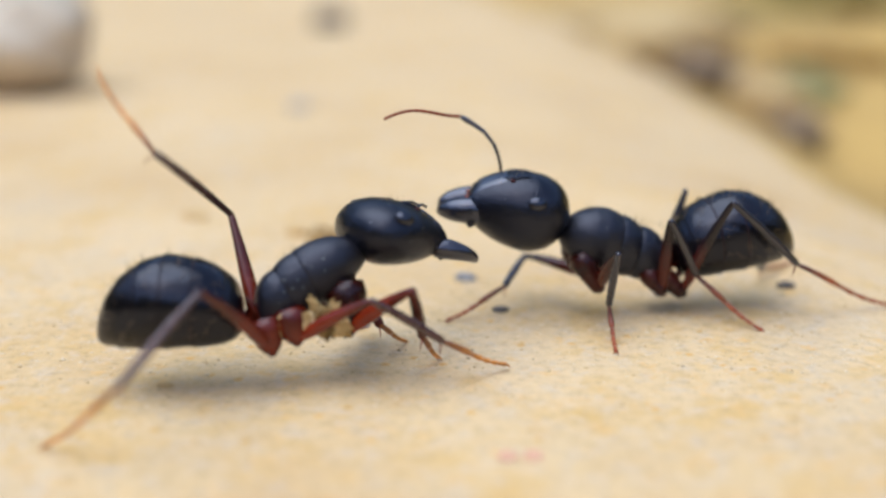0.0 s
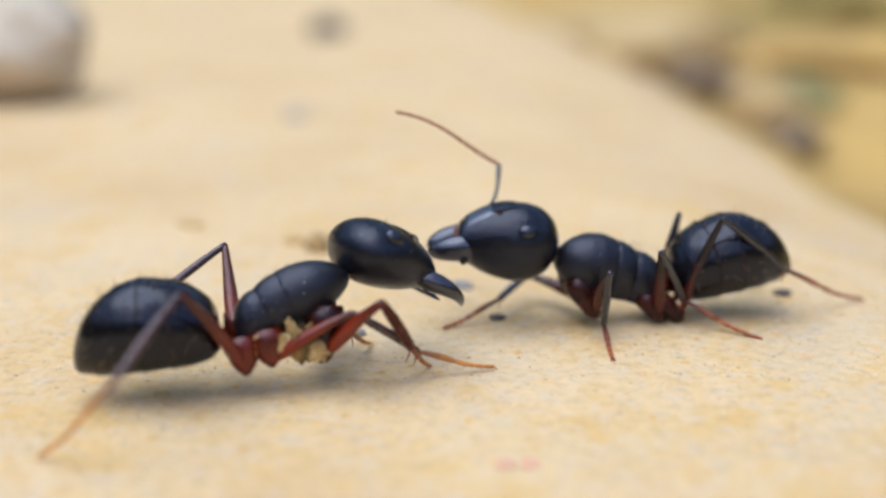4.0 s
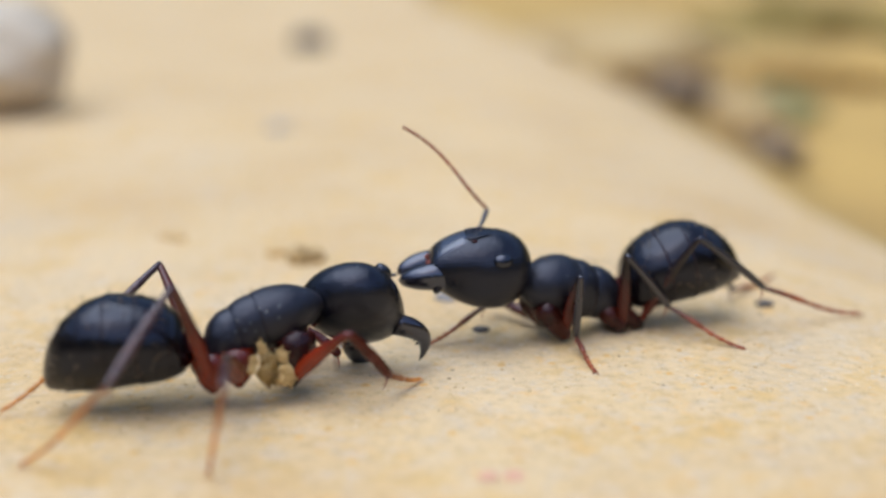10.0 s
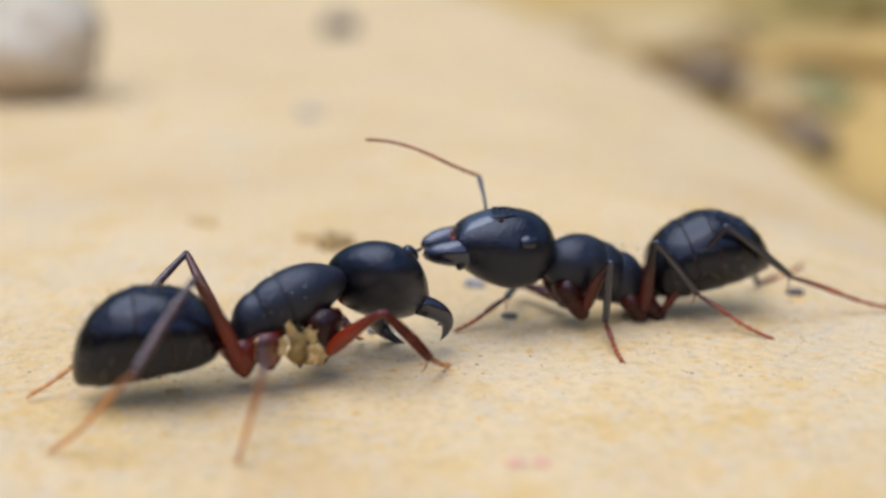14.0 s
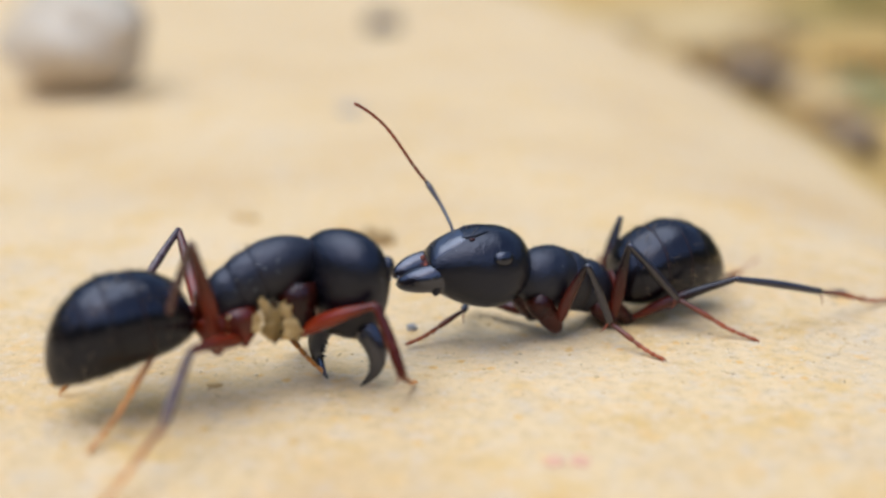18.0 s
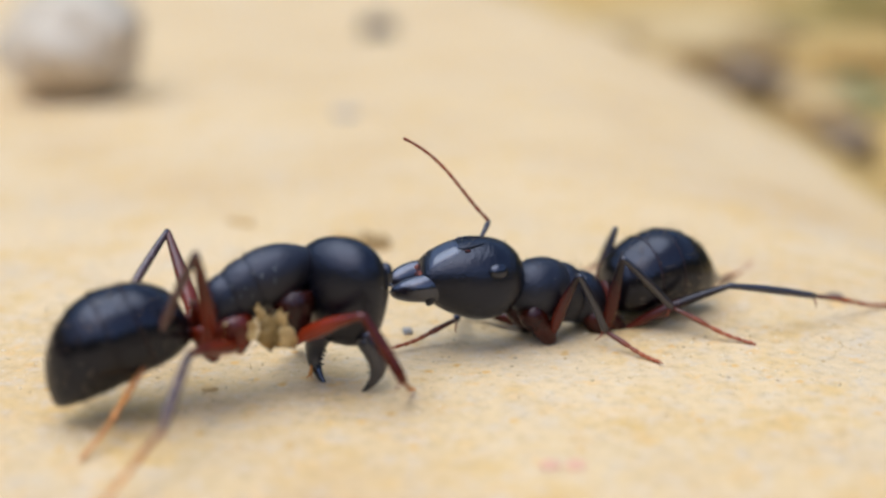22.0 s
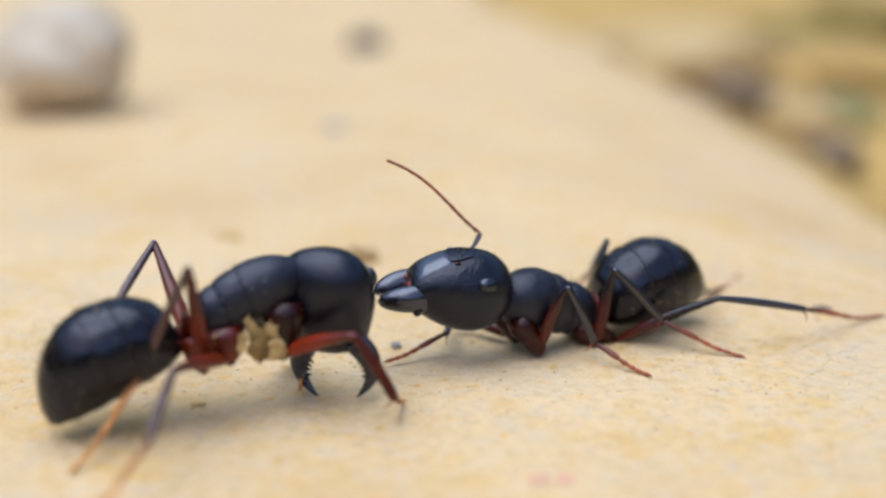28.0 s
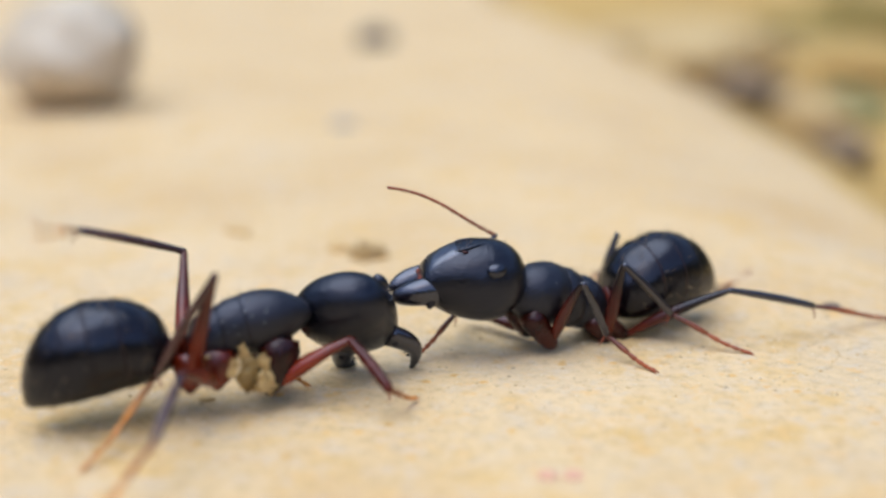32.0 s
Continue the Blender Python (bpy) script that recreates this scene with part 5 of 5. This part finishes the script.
def build_low_sky_block():
    """An added dark ring with an uneven top, outside the view; it hides the low sky."""
    bm = bmesh.new()
    rings = []
    for h, r in ((-0.1, 2.6), (0.7, 2.9), (1.0, 3.3)):
        ring = []
        for k in range(96):
            a = 2 * math.pi * k / 96
            q = Vector((math.cos(a) * 2, math.sin(a) * 2, h * 3))
            rr = r * (1 + 0.10 * noise.noise(q))
            hh = h if h < 0 else h * (1.25 + 0.7 * noise.noise(q * 1.3) + 0.35 * noise.noise(q * 4.1))
            ring.append(bm.verts.new((math.cos(a) * rr, math.sin(a) * rr, hh)))
        rings.append(ring)
    for p, q in zip(rings, rings[1:]):
        for k in range(96):
            bm.faces.new((p[k], p[(k + 1) % 96], q[(k + 1) % 96], q[k]))
    me = bpy.data.meshes.new("backdrop")
    bm.to_mesh(me)
    bm.free()
    me.materials.append(SKY_BLOCK)
    return tagged(new("backdrop", me), "added unseen dark ring that hides the low sky", "bank", kind="structure")


build_low_sky_block()


def lump(name, label, category, mat, place, radii, rough, seed, group=""):
    bm = blob((0, 0, 0), radii, rough=rough, seed=seed, level=4)
    me = bpy.data.meshes.new(name)
    bm.to_mesh(me)
    bm.free()
    for p in me.polygons:
        p.use_smooth = True
    me.materials.append(mat)
    ob = new(name, me)
    ob.location = Vector(place) * MM
    return tagged(ob, label, category, group)


lump("pebble", "pale grey rounded pebble lying on the stone", "pebble", PEBBLE, (-32.8, 52.5, 4.25), (5.7, 5.0, 4.4), 0.18, 1).rotation_euler.y = radians(-14)
lump("dark_crumb", "small dark grey stone crumb on the slab", "stone", DARKROCK, (-13.4, 104, 0.8), (2.2, 2.1, 1.3), 0.25, 2)
lump("grey_crumb", "small grey stone crumb on the slab", "stone", GREYROCK, (-10.3, 44.0, 0.12), (0.9, 0.8, 0.3), 0.3, 9)
lump("soil_clod", "dark brown soil clod on the ochre ground", "clod", CLOD, (36.5, 127, -8.6), (5.6, 5, 2.6), 0.4, 3, "clods beyond the slab")
lump("soil_clod", "dark grey brown soil clod below the slab rim", "clod", CLOD, (40, 95, -11), (4.0, 3.6, 1.8), 0.4, 4, "clods beyond the slab")
lump("pale_clod", "pale tan soil clod beside the dark ones", "clod", CHALK, (41.5, 113, -10), (5, 4, 3.4), 0.3, 8, "clods beyond the slab")
lump("pale_clod", "broad pale tan soil clod behind the slab rim", "clod", CHALK, (33, 170, -7.5), (20, 15, 5), 0.3, 5, "clods beyond the slab")
lump("moss_tuft", "dull green moss tuft between the clods", "moss", LEAF, (50, 124, -11), (4.5, 4.5, 3), 0.5, 7)
lump("moss_tuft", "broad olive moss cushion on the ochre soil", "moss", OLIVE, (106, 262, -12), (38, 24, 8), 0.4, 11)
lump("soil_mound", "ochre mound of loose soil", "mound", SOIL, (84, 185, -12), (24, 24, 4), 0.35, 6)

# crumbs and stains near the ants
for k, (name, label, mat, place, radii) in enumerate((
        ("dark_grain", "dark grey sand grain on the stone", DARKROCK, (13.3, 2.0), (.34, .26, .16)),
        ("dark_grain", "dark grey sand grain on the stone", DARKROCK, (2.1, -0.7), (.30, .2, .12)),
        ("grey_grain", "bluish grey sand grain on the stone", GREYROCK, (0.9, 3.1), (.42, .3, .2)),
        ("grey_grain", "round grey sand grain on the stone", GREYROCK, (-2.8, -2.3), (.17, .17, .17)),
        ("sand_crumb", "ochre sandy crumb lying on the stone", OCHRECRUMB, (-8.66, -7.7), (.26, .17, .07)),
        ("soil_crumb", "brown soil crumb sticking to the stone", BROWNCRUMB, (-5.4, 8.7), (.52, .45, .55)),
        ("soil_crumb", "brown soil crumb sticking to the stone", BROWNCRUMB, (-4.8, 9.0), (.45, .4, .40)),
        ("soil_crumb", "ochre soil crumb sticking to the stone", OCHRECRUMB, (-6.6, 10.2), (.5, .4, .22)),
        ("soil_crumb", "ochre soil crumb sticking to the stone", OCHRECRUMB, (-11.6, 12.9), (.45, .4, .2)),
        ("soil_crumb", "ochre soil crumb sticking to the stone", OCHRECRUMB, (-12.2, 13.3), (.35, .3, .16)),
        ("red_grain", "flat reddish grain in the stone", REDGRAIN, (1.75, -12.8), (.26, .3, .06)),
        ("red_grain", "flat reddish grain in the stone", REDGRAIN, (2.45, -12.8), (.26, .3, .06)))):
    z = slab_height(*place)
    lump(name, label, name.split("_")[1], mat, (*place, z + radii[2] * 0.45), radii, 0.3, 20 + k, "grains on the stone")


def loose_sand():
    """Sand grains strewn over the slab, too small to pick apart."""
    rnd = random.Random(12)
    vs, fs = [], []
    ico = bmesh.new()
    bmesh.ops.create_icosphere(ico, subdivisions=1, radius=1.0)
    base = [v.co.copy() for v in ico.verts]
    faces = [[v.index for v in f.verts] for f in ico.faces]
    ico.free()
    for _ in range(7000):
        x, y = rnd.uniform(-17, 19), rnd.gauss(-2.5, 5.5)
        r = 0.022 + 0.06 * rnd.random() ** 6
        z = slab_height(x, y) - r * 0.1
        k = len(vs)
        sx, sy, sz = r * rnd.uniform(.8, 1.5), r * rnd.uniform(.8, 1.5), r * rnd.uniform(.5, 1)
        vs += [((x + c.x * sx) * MM, (y + c.y * sy) * MM, (z + c.z * sz) * MM) for c in base]
        fs += [[k + i for i in f] for f in faces]
    me = bpy.data.meshes.new("loose_sand")
    me.from_pydata(vs, [], fs)
    for p in me.polygons:
        p.use_smooth = True
    me.materials.append(GRAINS)
    tagged(new("loose_sand", me), "fine pale and rusty sand grains strewn over the stone", "sand", kind="stuff")


loose_sand()

# ---- ants ----
ant_left, parts_left = build_ant("ant_with_dusty_flank", "large black ant with open mandibles and sandy dust on its flank", True, 3)
ant_right, parts_right = build_ant("ant_with_raised_antenna", "large black ant biting its rival, one thin antenna raised", False, 5)
legs_left = {k: (table(r), build_leg(ant_left, k, True)) for k, r in (("RH", A_RH), ("LH", A_LH), ("RM", A_RM), ("RF", A_RF), ("LF", A_LF))}
legs_right = {k: (table(r), build_leg(ant_right, k, False)) for k, r in (("LF", B_LF), ("LM", B_LM), ("LH", B_LH), ("RF", B_RF), ("RM", B_RM), ("RH", B_RH))}

# antenna of the right ant
scape = part("scape", tube([(0, 0, 0), (.25, 0, .16), (.6, 0, .31), (1.0, 0, .40), (1.5, 0, .38), (1.9, 0, .24), (2.25, 0, .08), (2.45, 0, 0)], [.05, .055, .06, .062, .066, .08, .10, .07], 10), SHIN, ant_right, "dark antenna scape")
whip = None
for i in range(11):
    a, b = i / 11, (i + 1) / 11
    f = lambda q: (4.3 * q, 0, 0.42 * math.sin(math.pi * q) * q)
    bm = tube([f(a), f(a + (b - a) * .2), f(a + (b - a) * .85), f(b)], [.045, .058 - .012 * a, .066 - .014 * a, .045], 8)
    if whip is None:
        whip = part("funiculus", bm, BROWN, ant_right, "segmented reddish funiculus")
    else:
        part("segment", bm, BROWN, whip)
# the bitten antenna of the left ant
held = [part("scape", tube([(0, 0, 0), (.5, 0, .10), (1.1, 0, .10), (1.6, 0, 0)], [.06, .06, .065, .06], 8), SHIN, ant_left, "bitten antenna scape") for _ in range(2)]

# sand stuck under the left ant's thorax and front coxa: clumps of single grains
def grain_clump(center, radii, count, size, seed):
    rnd = random.Random(seed)
    bm = bmesh.new()
    for k in range(5):
        p = Vector(center) + Vector((rnd.uniform(-.55, .55) * radii[0], rnd.uniform(-.2, .2) * radii[1], rnd.uniform(-.55, .55) * radii[2]))
        q = rnd.uniform(0.45, 0.75)
        blob(p, (radii[0] * q * 1.15, radii[1] * q, radii[2] * q * 0.8), bm=bm, rough=0.5, seed=seed + k, level=3)
    for _ in range(count):
        d = Vector((rnd.gauss(0, 1), rnd.gauss(0, 1), rnd.gauss(0, 1))).normalized()
        k = rnd.uniform(0.8, 1.06)
        p = Vector(center) + Vector((d.x * radii[0], d.y * radii[1], d.z * radii[2])) * k
        g = size * rnd.uniform(0.35, 1.1)
        blob(p, (g * rnd.uniform(.7, 1.3), g * rnd.uniform(.7, 1.3), g * rnd.uniform(.7, 1.3)), bm=bm, rough=0.5, seed=rnd.randint(0, 99), level=1)
    return bm


for i, (c, r, mat, count, size, tag) in enumerate((
        ((-0.94, -.86, -.72), (.34, .14, .24), SAND, 34, .06, "pale sand stuck to the flank"), ((-0.58, -.94, -1.02), (.26, .16, .34), SAND, 40, .06, "pale sand stuck to the flank"),
        ((-0.08, -1.00, -1.38), (.30, .24, .58), WETSAND, 60, .07, "damp brown sand clump under the thorax"), ((0.34, -1.08, -1.72), (.30, .20, .42), SAND, 56, .065, "yellow sand stuck to the front coxa"),
        ((-0.12, -.96, -.66), (.16, .10, .32), SAND, 24, .05, "pale sand stuck to the flank"), ((-1.37, -.78, -.92), (.24, .10, .18), SAND, 22, .05, "pale sand stuck to the flank"),
        ((0.50, -.92, -1.22), (.24, .16, .36), SAND, 36, .055, "pale sand stuck to the front coxa"))):
    part("sand_clump", grain_clump((c[0] - .08, c[1], c[2] + .16), r, count, size, i + 3), mat, ant_left, tag)

# pale dust specks on backs and gasters
def dust(ob, spots, size, seed):
    rnd = random.Random(seed)
    for p in spots:
        g = size * rnd.uniform(0.6, 1.5)
        part("dust_speck", blob(p, (g * 1.1, g * .7, g), level=1), DUST, ob, "pale dust speck")


def skin_spots(stations, rows, power=2.1):
    return [skin(stations, x, radians(deg), power) for x, deg in rows]


def body_outline(light):
    st = [row for _, _, shape in PLATES[light] for row in shape[2:-2]]
    return sized(st, (SIZE[light][2],) * 3)


HEADS = {k: sized(HEAD, SIZE[k][0], (-JOINT[k][0], -JOINT[k][1])) for k in (True, False)}
GASTERS = {k: sized(GASTER, (SIZE[k][1],) * 3) for k in (True, False)}
dust(ant_left, skin_spots(body_outline(True), ((.85, 142), (.3, 150), (.15, 138), (-.25, 158), (-.5, 165), (-.2, 176), (-.75, 160), (.6, 168), (-1.1, 170), (-1.3, 150), (-.6, 140))), .021, 1)
dust(ant_left, skin_spots(body_outline(True), ((.74, 148),)), .04, 7)
dust(parts_left["gaster"], skin_spots(GASTERS[True], ((3.85, 204), (1.62, 198), (1.95, 196), (1.7, 165), (3.4, 150), (2.0, 188), (1.0, 176))), .030, 2)
dust(parts_left["head"], skin_spots(HEADS[True], ((.2, 185), (.9, 182), (1.4, 160), (-.2, 150), (.5, 118))), .022, 3)
dust(ant_right, skin_spots(body_outline(False), ((-.2, 38), (-.9, 30), (-.6, 12), (.3, 45), (-1.3, 20), (.1, 5), (-1.1, 52), (.9, 30))), .015, 4)
dust(parts_right["head"], skin_spots(HEADS[False], ((2.2, 30), (.6, 40), (2.6, 48), (1.0, 8))), .012, 5)
dust(parts_right["gaster"], skin_spots(GASTERS[False], ((1.2, 50), (2.0, 14), (2.6, 62), (3.2, 35), (1.6, 0), (3.5, 20), (.7, 30), (2.3, 40))), .016, 6)


def move_antennae():
    bb, ab = table(B_BODY), table(A_BODY)
    times = key_times(bb, ab, table(B_ANTENNA))
    rows = table(B_ANTENNA)
    tr = [[], [], [], []]
    prev = [None] * 4
    for t in times:
        m, hm, gm = ant_pose(bb, t, "right")
        v = at(rows, t)
        base = (hm @ (Vector((2.5, -0.40, 1.22)) * MM)) / MM
        elbow = base + (Vector(v[0:3]) - base).normalized() * 2.45
        tip = Vector(v[3:6])
        for i, (s, e) in enumerate(((base, elbow), (elbow, tip))):
            b, prev[i] = bone(s, e, prev[i])
            tr[i].append((t, m.inverted() @ b))
        am, ahm, agm = ant_pose(ab, t, "left")
        for i, s in ((2, -1), (3, 1)):
            goal = (hm @ (Vector((4.15, 0.2 * s, -0.35)) * MM)) / MM
            start = (ahm @ (Vector((1.7, 0.5 * s, 1.45)) * MM)) / MM
            b, prev[i] = bone(start, goal, prev[i])
            tr[i].append((t, am.inverted() @ b))
    for ob, rows in zip((scape, whip, *held), tr):
        walk(ob, rows)


def motions():
    move_ant(ant_left, parts_left, table(A_BODY), legs_left, BONES_LEFT, "left")
    move_ant(ant_right, parts_right, table(B_BODY), legs_right, BONES_RIGHT, "right")
    move_antennae()


motions()
